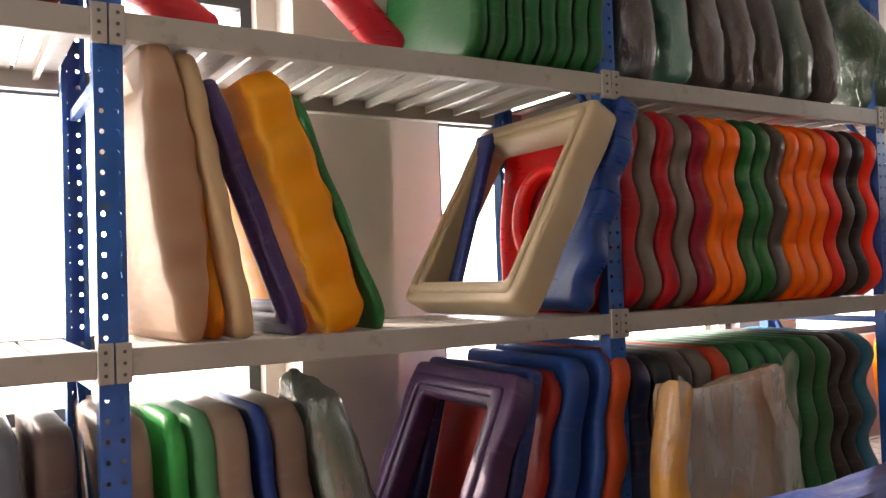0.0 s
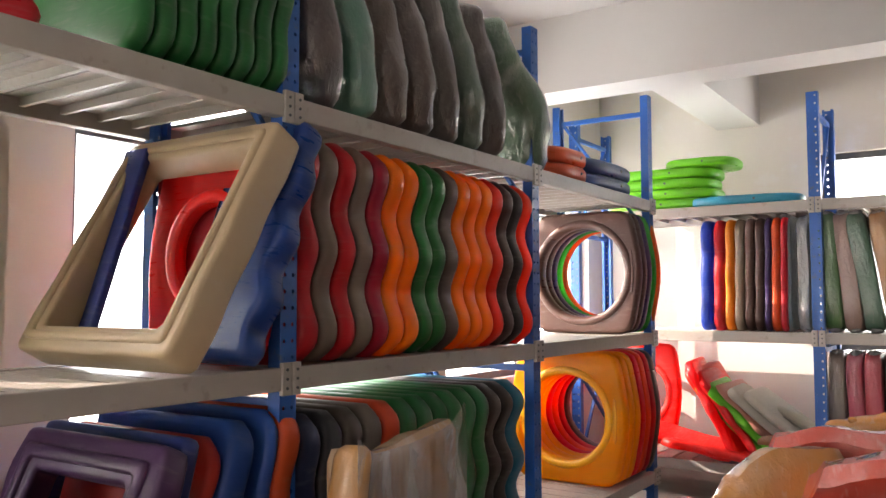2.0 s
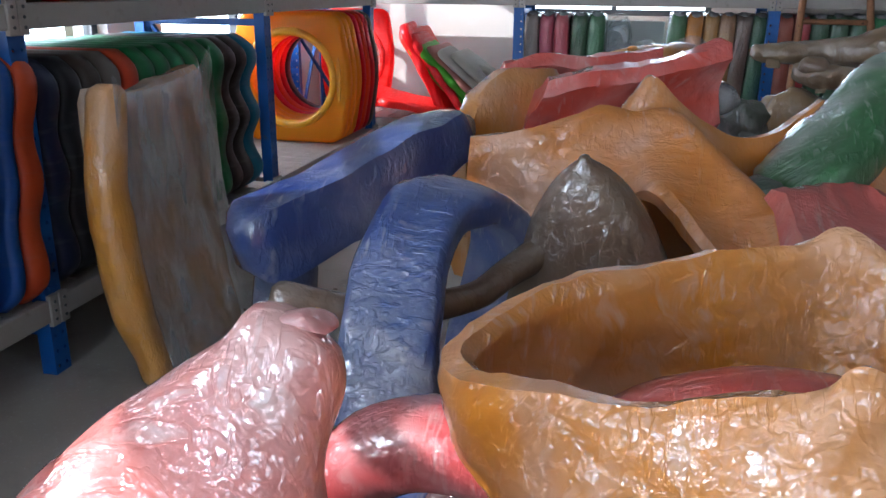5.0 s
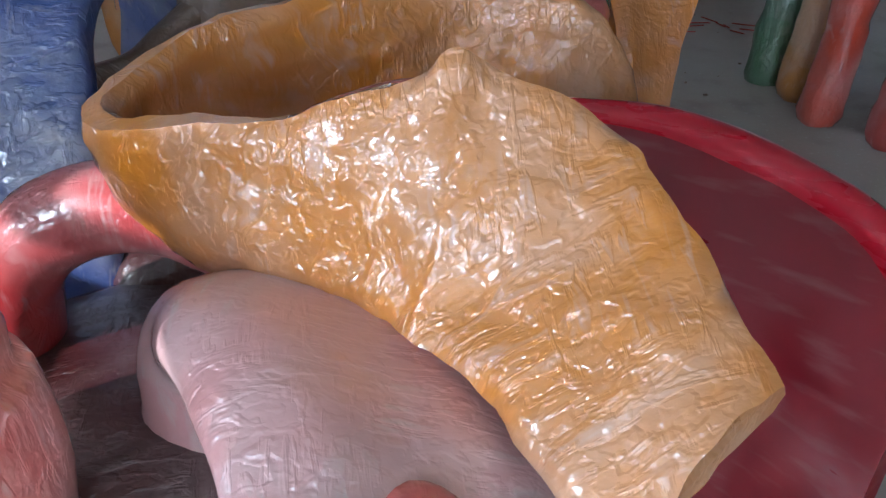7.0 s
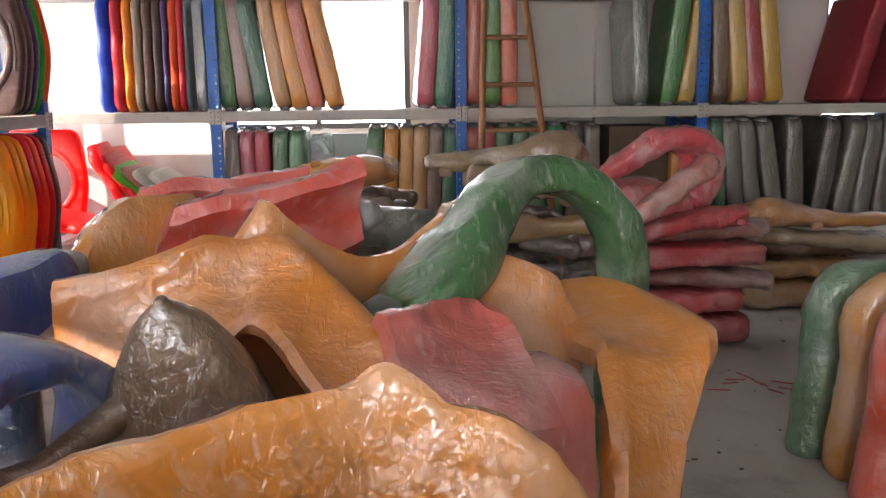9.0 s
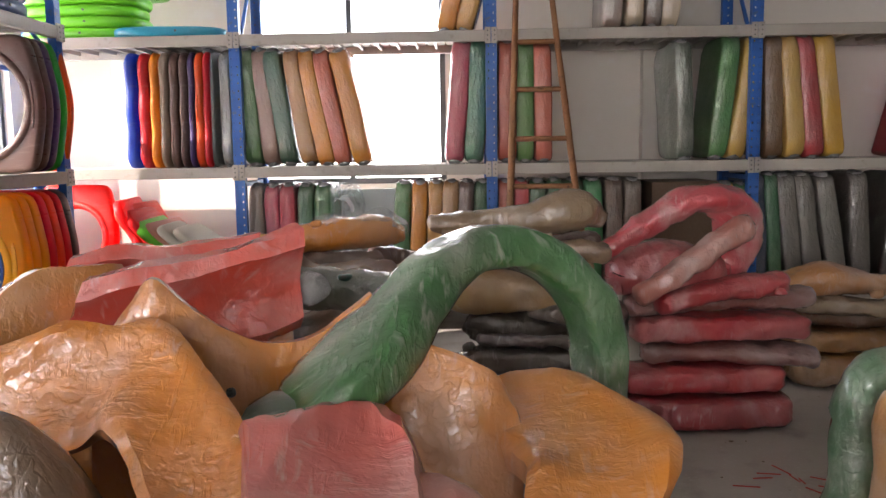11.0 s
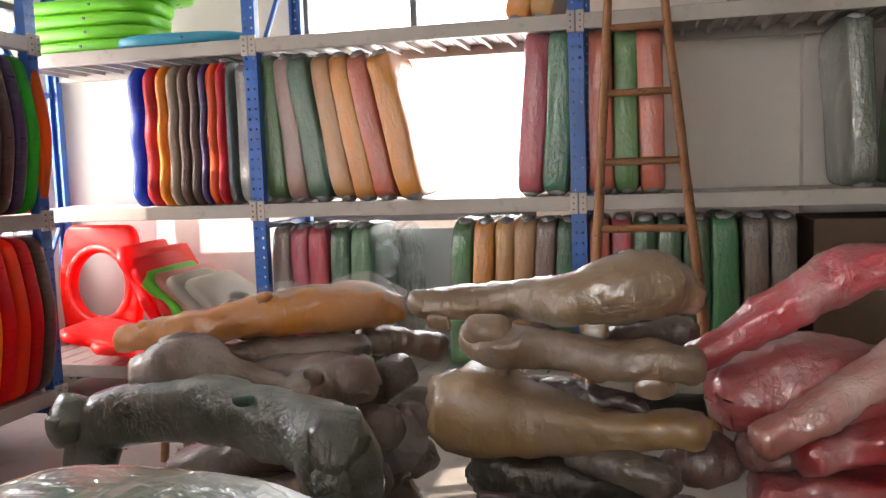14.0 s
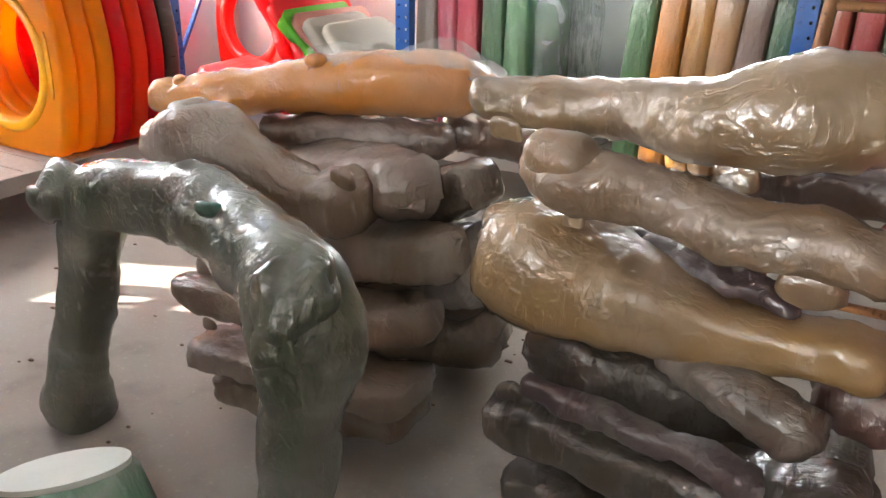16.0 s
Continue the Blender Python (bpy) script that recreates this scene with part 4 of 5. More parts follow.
play_part("hooped_band", "blue hooped band wrapped in glinting film", [BLU], [("body", sweep(
    [(-0.34, 1.18, 0.02), (-0.345, 1.20, 0.40), (-0.365, 1.32, 0.64), (-0.35, 1.48, 0.755), (-0.29, 1.62, 0.76), (-0.235, 1.72, 0.68), (-0.25, 1.74, 0.54), (-0.30, 1.72, 0.30), (-0.3, 1.72, 0.02)],
    [(0.085, 0.035), (0.085, 0.034), (0.085, 0.034), (0.082, 0.034), (0.08, 0.034), (0.08, 0.036), (0.08, 0.04), (0.08, 0.04), (0.08, 0.04)], 52, 24, 6, (0, 1, 0.2), 0.010, 10, 11), "")])
play_part("curved_bar", "dark blue curved bar wrapped in clear film", [wrapped("#1d3a7c", 0.6), M_KNOT], [
    ("body", sweep([(-0.785, 1.68, 0.615), (-0.68, 1.80, 0.66), (-0.55, 1.98, 0.735), (-0.45, 2.12, 0.795)], [(0.08, 0.095), (0.08, 0.093), (0.08, 0.088), (0.07, 0.07)], 26, 24, 7, (0, 0, 1), 0.012, 9, 12), ""),
    ("film_knot", blob((-0.44, 2.19, 0.80), (0.05, 0.05, 0.045), 0.8, 14, 10, 0.012, 22, 3), "")])
play_part("bar_trestle", "dark blue trestle wrapped in clear film", [wrapped("#22345c", 0.6), wrapped("#22345c", 0.6)], [
    ("leg", sweep([(-0.74, 1.72, 0.55), (-0.78, 1.74, 0.30), (-0.8, 1.76, 0.02)], [(0.07, 0.06)] * 3, 12, 14, 3, (0, 1, 0), 0.008, 9, 2), ""),
    ("leg", sweep([(-0.54, 2.06, 0.68), (-0.56, 2.08, 0.35), (-0.58, 2.1, 0.02)], [(0.07, 0.06)] * 3, 12, 14, 3, (0, 1, 0), 0.008, 9, 3), "")])
TAU = wrapped("#74583e", 0.45)
play_part("horned_arm", "taupe horned arm wrapped in clear film", [TAU, TAU], [
    ("horn", sweep([(-0.03, 1.70, 0.02), (-0.04, 1.71, 0.45), (-0.05, 1.69, 0.65), (-0.06, 1.66, 0.78), (-0.065, 1.637, 0.845)], [(0.20, 0.12), (0.19, 0.11), (0.15, 0.09), (0.082, 0.055), (0.012, 0.012)], 30, 18, 2.6, (0, 1, 0), 0.008, 8, 13), ""),
    ("arm", sweep([(-0.12, 1.68, 0.66), (-0.20, 1.60, 0.62), (-0.27, 1.50, 0.59), (-0.42, 1.36, 0.60), (-0.56, 1.29, 0.645)], [(0.04, 0.04), (0.03, 0.03), (0.028, 0.028), (0.03, 0.03), (0.035, 0.03)], 26, 14, 2.2, (0, 0, 1), 0.004, 9, 14), "")])
play_part("arched_plate", "tan yellow arched plate wrapped in clear film", [YEL2], [("body", shell(
    [(-0.34, 1.87, 0.815), (-0.20, 1.90, 0.835), (-0.06, 1.945, 0.885), (0.02, 1.96, 0.872), (0.104, 1.974, 0.872), (0.20, 1.90, 0.80), (0.29, 1.80, 0.73), (0.36, 1.70, 0.66), (0.40, 1.62, 0.56)],
    [(-0.35, 1.86, 0.63), (-0.20, 1.86, 0.65), (-0.08, 1.86, 0.705), (0.0, 1.86, 0.725), (0.06, 1.84, 0.755), (0.13, 1.77, 0.715), (0.20, 1.68, 0.645), (0.26, 1.60, 0.555), (0.30, 1.55, 0.47)], 0.06, 50, 10, 0.008, 8, 15, 0.015), "")])
play_part("arched_plate", "orange yellow block wrapped in clear film", [wrapped("#d98a22", 0.6)], [("body", shell(
    [(-0.45, 2.27, 0.78), (-0.41, 2.32, 0.855), (-0.35, 2.40, 0.905), (-0.28, 2.48, 0.90), (-0.24, 2.58, 0.895)], [(-0.44, 2.24, 0.40), (-0.38, 2.28, 0.40), (-0.32, 2.36, 0.40), (-0.26, 2.46, 0.40), (-0.22, 2.56, 0.40)], 0.09, 26, 8, 0.012, 9, 16, 0.0), "")])
play_part("forked_plate", "orange yellow forked plate wrapped in clear film", [wrapped("#cf7d1c", 0.4), M_DARK], [("body", shell(
    [(-0.06, 2.04, 0.78), (-0.028, 2.05, 0.838), (0.013, 2.065, 0.907), (0.053, 2.075, 0.95), (0.124, 2.09, 0.888), (0.199, 2.11, 0.831), (0.259, 2.14, 0.802), (0.34, 2.17, 0.807), (0.413, 2.21, 0.846), (0.467, 2.23, 0.888)],
    [(-0.07, 2.02, 0.42), (-0.03, 2.03, 0.42), (0.01, 2.045, 0.42), (0.05, 2.055, 0.42), (0.12, 2.07, 0.42), (0.20, 2.09, 0.42), (0.26, 2.12, 0.42), (0.34, 2.15, 0.42), (0.41, 2.19, 0.44), (0.46, 2.21, 0.46)], 0.05, 44, 10, 0.005, 8, 18, 0.0), ""),
    ("bolt_hole", blob((0.198, 2.078, 0.735), (0.011, 0.006, 0.011), 0.9, 14, 8, 0.0, 9, 3), "dark bolt hole")])
play_part("lobed_block", "pale red lobed block under milky film", [wrapped("#d05c50", 0.8), wrapped("#d05c50", 0.8)], [
    ("body", shell([(0.30, 1.75, 0.735), (0.40, 1.83, 0.732), (0.49, 1.89, 0.725), (0.58, 1.82, 0.715)], [(0.37, 1.55, 0.63), (0.45, 1.55, 0.625), (0.55, 1.56, 0.62), (0.63, 1.60, 0.625)], 0.11, 30, 12, 0.014, 9, 19, 0.012), ""),
    ("foot", sweep([(0.58, 1.72, 0.60), (0.60, 1.74, 0.3), (0.6, 1.76, 0.02)], [(0.14, 0.12)] * 3, 12, 16, 2.5, (0, 1, 0), 0.012, 8, 3), "")])
play_part("angled_arm", "orange yellow angled arm wrapped in clear film", [wrapped("#dc861a", 0.5), M_STRAP], [("body", shell(
    [(0.69, 2.29, 0.65), (0.79, 2.30, 0.68), (0.895, 2.25, 0.695), (0.98, 2.15, 0.67), (1.035, 2.06, 0.65), (1.03, 1.92, 0.62), (0.93, 1.81, 0.50), (0.86, 1.71, 0.28), (0.82, 1.64, 0.03)],
    [(0.68, 2.25, 0.61), (0.73, 2.14, 0.62), (0.77, 2.04, 0.62), (0.795, 1.97, 0.62), (0.80, 1.90, 0.61), (0.795, 1.82, 0.565), (0.77, 1.71, 0.43), (0.73, 1.60, 0.22), (0.69, 1.54, 0.03)], 0.075, 48, 10, 0.010, 8, 20, 0.015), ""), film_tail((0.69, 2.30, 0.645), (0.05, 0.035, 0.03), 73)])
play_part("spur_plate", "orange yellow spur plate wrapped in film", [wrapped("#d2801c", 0.5)], [("body", shell(
    [(0.478, 2.042, 0.707), (0.526, 2.057, 0.76), (0.574, 2.071, 0.814), (0.639, 2.078, 0.8), (0.704, 2.079, 0.759), (0.752, 2.104, 0.684), (0.781, 2.096, 0.613)],
    [(0.511, 2.011, 0.618), (0.544, 2.008, 0.575), (0.581, 2.008, 0.543), (0.63, 2.011, 0.521), (0.683, 2.015, 0.505), (0.726, 2.019, 0.494), (0.758, 2.022, 0.489)], 0.05, 34, 10, 0.008, 8, 22, 0.012), "")])
SRED = wrapped("#d84632", 0.55)
for k, (tp, lw) in enumerate((
        ([(-0.24, 2.38, 0.885), (-0.12, 2.41, 0.905), (0.02, 2.46, 0.925), (0.15, 2.50, 0.955), (0.255, 2.54, 0.985)], [(-0.30, 2.40, 0.74), (-0.16, 2.43, 0.73), (0.0, 2.48, 0.735), (0.13, 2.52, 0.765), (0.24, 2.56, 0.81)]),
        ([(-0.40, 2.66, 0.90), (-0.28, 2.69, 0.93), (-0.16, 2.72, 0.915), (-0.05, 2.76, 0.925), (0.08, 2.80, 0.94)], [(-0.42, 2.66, 0.74), (-0.28, 2.69, 0.74), (-0.16, 2.72, 0.74), (-0.05, 2.76, 0.75), (0.06, 2.80, 0.77)]))):
    play_part("curved_rail", "salmon red curved rail wrapped in clear film", [SRED, M_KNOT], [("body", shell(tp, lw, 0.10, 34, 9, 0.012, 8, 23 + k, 0.03), ""), film_tail([v + d for v, d in zip(lw[-1], (0.03, 0.02, 0.05))], (0.045, 0.035, 0.04), 75 + k)])
play_part("curved_rail", "orange brown curved rail lying under red ones", [wrapped("#c47a30", 0.5)], [("body", shell(
    [(-0.36, 2.56, 0.68), (-0.15, 2.58, 0.66), (0.05, 2.60, 0.68), (0.20, 2.64, 0.73)], [(-0.36, 2.52, 0.02), (-0.15, 2.54, 0.02), (0.05, 2.58, 0.02), (0.22, 2.64, 0.02)], 0.24, 26, 8, 0.012, 7, 26, 0.0), "")])
play_part("green_arch", "green arch wrapped in clear film", [wrapped("#1c6428", 0.8), wrapped("#1c6428", 0.8)], [("body", sweep(
    [(0.375, 1.975, 0.735), (0.422, 2.005, 0.767), (0.495, 2.096, 0.830), (0.542, 2.169, 0.884), (0.601, 2.252, 0.945), (0.671, 2.324, 0.979), (0.749, 2.377, 0.986), (0.834, 2.412, 0.961), (0.912, 2.425, 0.905), (0.968, 2.439, 0.821), (0.993, 2.448, 0.723), (0.991, 2.446, 0.581), (0.991, 2.446, 0.30), (0.991, 2.446, 0.02)],
    [(0.12, 0.04), (0.12, 0.048), (0.115, 0.055), (0.085, 0.052)] + [(0.075, 0.05)] * 10, 64, 24, 5, (0, 0, 1), 0.010, 10, 27), ""), film_tail((0.335, 1.965, 0.715), (0.045, 0.03, 0.03), 72)])
play_part("arch_foot_block", "dark green block wrapped in film under the arch", [wrapped("#35503c", 0.6)], [("body", sweep([(0.36, 2.0, 0.70), (0.35, 2.02, 0.35), (0.34, 2.04, 0.02)], [(0.12, 0.08)] * 3, 16, 16, 3, (0, 1, 0), 0.012, 8, 5), "")])
play_part("bagged_panel", "yellow panel in a loose clear bag leaning on the rack", [wrapped("#a8742c", 0.75), wrapped("#d68f1a", 0.5), M_BAG], [
    ("body", shell([(-1.42, 2.02, 0.86), (-1.43, 2.2, 0.83), (-1.45, 2.4, 0.85), (-1.46, 2.62, 0.87)], [(-1.34, 2.06, 0.03), (-1.34, 2.22, 0.03), (-1.34, 2.38, 0.03), (-1.34, 2.55, 0.03)], 0.09, 28, 12, 0.008, 6, 28, 0.03), ""),
    ("edge", sweep([(-1.385, 2.04, 0.87), (-1.385, 1.995, 0.62), (-1.36, 2.0, 0.30), (-1.33, 2.06, 0.03)], [(0.05, 0.05), (0.055, 0.055), (0.055, 0.055), (0.045, 0.045)], 26, 16, 2.6, (0, 1, 0), 0.008, 8, 41), "rounded yellow edge"),
    ("loose_film", shell([(-1.335, 2.0, 0.93), (-1.35, 2.1, 0.875), (-1.37, 2.35, 0.88), (-1.385, 2.55, 0.91), (-1.40, 2.66, 0.96)], [(-1.265, 2.05, 0.04), (-1.265, 2.15, 0.03), (-1.265, 2.30, 0.03), (-1.265, 2.45, 0.03), (-1.27, 2.60, 0.04)], 0.003, 48, 18, 0.007, 6, 29, 0.03), "crumpled clear bag")])

# added filler under the pile; its near-black red stands in for deep shade
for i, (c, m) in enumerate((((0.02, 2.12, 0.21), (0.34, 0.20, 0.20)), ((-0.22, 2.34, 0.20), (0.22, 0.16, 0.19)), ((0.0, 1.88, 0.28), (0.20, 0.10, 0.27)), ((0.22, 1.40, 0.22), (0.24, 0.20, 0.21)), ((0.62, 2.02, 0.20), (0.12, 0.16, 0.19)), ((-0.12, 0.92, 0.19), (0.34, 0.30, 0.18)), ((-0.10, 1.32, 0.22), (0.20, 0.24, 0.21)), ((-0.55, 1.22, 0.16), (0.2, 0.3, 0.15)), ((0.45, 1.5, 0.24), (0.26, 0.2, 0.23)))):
    play_part("dark_fill", "dark red filler standing in for the shade deep in a pile", [wrapped("#3c1010", 0.12)], [("body", blob(c, m, 0.5, 28, 16, 0.02, 6, 60 + i), "")])

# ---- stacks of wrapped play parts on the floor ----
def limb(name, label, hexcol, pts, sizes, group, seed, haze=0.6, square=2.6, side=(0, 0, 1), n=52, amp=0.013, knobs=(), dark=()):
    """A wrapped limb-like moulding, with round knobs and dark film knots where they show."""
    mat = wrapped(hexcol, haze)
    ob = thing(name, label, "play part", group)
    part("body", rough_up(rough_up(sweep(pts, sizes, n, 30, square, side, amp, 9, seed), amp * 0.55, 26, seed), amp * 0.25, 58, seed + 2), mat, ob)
    for i, (c, r) in enumerate(knobs):
        part("knob", blob(c, (r * 1.1, r * 0.9, r * 0.8), 0.8, 26, 18, r * 0.5, 13, seed + i), mat, ob)
    for i, (c, r) in enumerate(dark):
        part("film_knot", blob(c, (r * 0.85, r * 0.28, r * 0.6), 0.6, 18, 12, r * 0.4, 22, seed + i), mat, ob, "gathered knot of film")
    if not dark and not knobs:
        for c, (a, b) in ((pts[0], sizes[0]), (pts[-1], sizes[-1])):
            r = min(a, b)
            part("film_tail", blob(c, (r * 0.8, r * 0.9, r * 0.7), 0.8, 14, 10, r * 0.4, 24, seed), mat, ob, "gathered end of the film")
    return ob


SL, SR, SX = "stack beside the arch", "tall stack of wrapped parts", "stack of red parts"
head = limb("long_headed_part", "orange long-headed part wrapped in loose film, lying on a stack", "#e08a12", [(-0.468, 4.160, 0.749), (-0.285, 4.180, 0.777), (-0.101, 4.240, 0.802), (0.107, 4.310, 0.823), (0.261, 4.380, 0.824), (0.344, 4.440, 0.813)], [(0.054, 0.043), (0.060, 0.048), (0.079, 0.063), (0.099, 0.079), (0.091, 0.073), (0.058, 0.046)], SL, 31, 0.4, 3, knobs=(((-0.008, 4.20, 0.875), 0.022), ((-0.392, 4.14, 0.80), 0.018)), amp=0.014)
part("loose_film", shell([(-0.02, 4.20, 0.905), (0.06, 4.23, 0.925), (0.13, 4.26, 0.895), (0.21, 4.29, 0.925), (0.28, 4.32, 0.945), (0.35, 4.37, 0.90), (0.40, 4.40, 0.86)], [(-0.02, 4.19, 0.84), (0.06, 4.21, 0.85), (0.13, 4.24, 0.86), (0.21, 4.27, 0.86), (0.28, 4.30, 0.86), (0.35, 4.35, 0.84), (0.40, 4.38, 0.80)], 0.003, 40, 8, 0.012, 18, 33), M_BAG, head, "crumpled crest of loose clear film")
limb("wrapped_limb", "brown limb wrapped in film lying on a stack", "#8a7264", [(-0.159, 4.220, 0.695), (0.050, 4.280, 0.698), (0.244, 4.360, 0.692)], [(0.048, 0.038), (0.055, 0.044), (0.060, 0.048)], SL, 32, 0.6, 2.6)
limb("wrapped_limb", "brown limb with a cut end wrapped in film on a stack", "#7c604c", [(0.234, 4.440, 0.699), (0.366, 4.500, 0.678), (0.446, 4.540, 0.658)], [(0.053, 0.042), (0.057, 0.046), (0.066, 0.053)], SL, 33, 0.45, 3.4)
limb("wrapped_limb", "brown bent limb with a knuckle wrapped in film", "#866a50", [(-0.279, 3.980, 0.698), (-0.135, 3.960, 0.732), (-0.004, 3.960, 0.675), (0.136, 3.990, 0.626), (0.233, 4.000, 0.636)], [(0.069, 0.055), (0.094, 0.075), (0.080, 0.064), (0.075, 0.060), (0.087, 0.070)], SL, 34, 0.6, 2.6, knobs=(((-0.157, 3.950, 0.775), 0.046),), dark=(((0.248, 3.955, 0.70), 0.035),))
limb("wrapped_limb", "brown thick limb wrapped in film", "#8d7668", [(-0.075, 4.240, 0.613), (0.162, 4.140, 0.649), (0.312, 4.100, 0.654)], [(0.070, 0.056), (0.086, 0.069), (0.094, 0.075)], SL, 35, 0.75, 2.6)
limb("wrapped_limb", "dark brown stub wrapped in film", "#6a5846", [(0.202, 4.320, 0.552), (0.323, 4.280, 0.594), (0.396, 4.260, 0.631)], [(0.081, 0.065), (0.081, 0.065), (0.071, 0.057)], SL, 36, 0.4, 4)
limb("wrapped_limb", "brown thick limb wrapped in film in a stack", "#79644e", [(-0.262, 4.100, 0.353), (0.029, 4.120, 0.442), (0.235, 4.120, 0.489), (0.395, 4.120, 0.512)], [(0.074, 0.059), (0.089, 0.071), (0.086, 0.069), (0.075, 0.060)], SL, 37, 0.5, 2.6)
limb("wrapped_limb", "pale grey film-covered limb end in a stack", "#9a8f86", [(0.220, 4.280, 0.383), (0.374, 4.280, 0.424), (0.431, 4.280, 0.481)], [(0.105, 0.084), (0.121, 0.097), (0.079, 0.063)], SL, 38, 1.0, 2.6)
limb("wrapped_limb", "brown stub wrapped in film low in a stack", "#6f5b48", [(0.142, 4.600, 0.180), (0.296, 4.560, 0.245), (0.378, 4.540, 0.271)], [(0.084, 0.067), (0.084, 0.067), (0.079, 0.063)], SL, 39, 0.4, 4)
limb("wrapped_limb", "brown flat limb wrapped in film low in a stack", "#78624e", [(-0.295, 4.000, 0.300), (-0.151, 4.000, 0.309), (0.079, 4.030, 0.322), (0.328, 4.060, 0.356), (0.350, 4.080, 0.375)], [(0.043, 0.034), (0.057, 0.046), (0.065, 0.052), (0.076, 0.061), (0.057, 0.046)], SL, 41, 0.5, 3, dark=(((-0.172, 3.960, 0.252), 0.027),))
limb("wrapped_limb", "brown limb wrapped in film low in a stack", "#846d58", [(-0.143, 4.200, 0.310), (0.095, 4.180, 0.332), (0.279, 4.160, 0.371)], [(0.080, 0.064), (0.084, 0.067), (0.072, 0.058)], SL, 40, 0.5, 2.6)
limb("wrapped_bar", "brown flat bar wrapped in film at the foot of a stack", "#7a6856", [(-0.208, 3.980, 0.175), (0.105, 3.980, 0.207), (0.397, 3.980, 0.232)], [(0.075, 0.034), (0.086, 0.039), (0.088, 0.040)], SL, 42, 0.45, 5, dark=(((-0.054, 3.930, 0.157), 0.030),))
limb("wrapped_bar", "brown flat bar lying on the floor under a stack", "#66543f", [(-0.148, 4.020, 0.085), (0.110, 4.020, 0.105), (0.362, 4.020, 0.140)], [(0.094, 0.039), (0.106, 0.044), (0.084, 0.035)], SL, 43, 0.35, 5, dark=(((0.362, 3.950, 0.161), 0.025),))
limb("wrapped_limb", "brown limb lying on the floor at the back of a stack", "#6f5b48", [(-0.05, 4.36, 0.12), (0.12, 4.44, 0.13), (0.30, 4.5, 0.12)], [(0.11, 0.10)] * 3, SL, 44)
limb("wrapped_limb", "brown limb lying under others at the back of a stack", "#6f5b48", [(0.0, 4.30, 0.30), (0.14, 4.36, 0.31), (0.30, 4.42, 0.30)], [(0.10, 0.09)] * 3, SL, 45)

arch = limb("leg_arch", "grey green leg arch wrapped in dull film, standing on the floor", "#454f3b",
            [(-0.448, 3.76, 0.03), (-0.407, 3.76, 0.199), (-0.362, 3.77, 0.363), (-0.335, 3.78, 0.485), (-0.29, 3.785, 0.60), (-0.122, 3.77, 0.643), (0.039, 3.75, 0.661), (0.194, 3.70, 0.66), (0.342, 3.63, 0.655), (0.445, 3.57, 0.645), (0.472, 3.55, 0.56), (0.45, 3.55, 0.42), (0.43, 3.55, 0.225), (0.425, 3.55, 0.03)],
            [(0.085, 0.08), (0.064, 0.062), (0.064, 0.062), (0.066, 0.064), (0.08, 0.076), (0.078, 0.075), (0.085, 0.075), (0.085, 0.075), (0.082, 0.075), (0.088, 0.085), (0.085, 0.085), (0.07, 0.068), (0.068, 0.066), (0.075, 0.075)], "", 51, 0.55, 2.3, (0, 1, 0), 70, 0.014,
            knobs=(((-0.36, 3.75, 0.615), 0.072), ((0.475, 3.53, 0.665), 0.07)), dark=(((0.475, 3.468, 0.60), 0.05), ((-0.37, 3.685, 0.62), 0.03)))
part("torn_patch", blob((0.205, 3.628, 0.722), (0.03, 0.012, 0.014), 0.8, 14, 8, 0.004, 30, 2), wrapped("#0f5c50", 0.2), arch, "bare teal plastic under torn film")

limb("wrapped_haunch", "grey brown haunch and leg in glinting film on a stack", "#907452", [(0.533, 4.020, 0.892), (0.662, 4.020, 0.892), (0.819, 4.020, 0.902), (0.959, 4.000, 0.906), (1.073, 4.000, 0.931), (1.172, 4.020, 0.938), (1.245, 4.040, 0.905)], [(0.049, 0.039), (0.060, 0.048), (0.061, 0.049), (0.085, 0.068), (0.106, 0.085), (0.103, 0.082), (0.056, 0.045)], SR, 61, 0.7, 2.3, dark=(((0.602, 3.970, 0.853), 0.032), ((1.002, 3.95, 0.835), 0.045),), n=60)
limb("wrapped_limb", "tan limb wrapped in clear film under a haunch", "#9a8260", [(0.687, 4.16, 0.885), (0.877, 4.14, 0.905), (0.992, 4.12, 0.915)], [(0.034, 0.027), (0.042, 0.034), (0.040, 0.032)], SR, 62, 0.7, 2.6)
limb("wrapped_limb", "dark brown slab wrapped in film behind a stack", "#5f4a42", [(0.998, 4.140, 0.764), (1.133, 4.140, 0.785), (1.241, 4.140, 0.791)], [(0.053, 0.042), (0.056, 0.045), (0.052, 0.042)], SR, 63, 0.4, 4)
limb("wrapped_limb", "grey brown bent leg wrapped in film in a stack", "#8a6c4e", [(0.709, 3.900, 0.824), (0.779, 3.880, 0.808), (0.904, 3.870, 0.805), (1.042, 3.860, 0.782), (1.158, 3.860, 0.781), (1.234, 3.850, 0.768)], [(0.053, 0.042), (0.067, 0.054), (0.054, 0.043), (0.059, 0.047), (0.057, 0.046), (0.059, 0.047)], SR, 64, 0.55, 2.6, knobs=(((0.755, 3.860, 0.844), 0.046),), dark=(((1.152, 3.835, 0.725), 0.045), ((0.788, 3.840, 0.756), 0.025),), n=56)
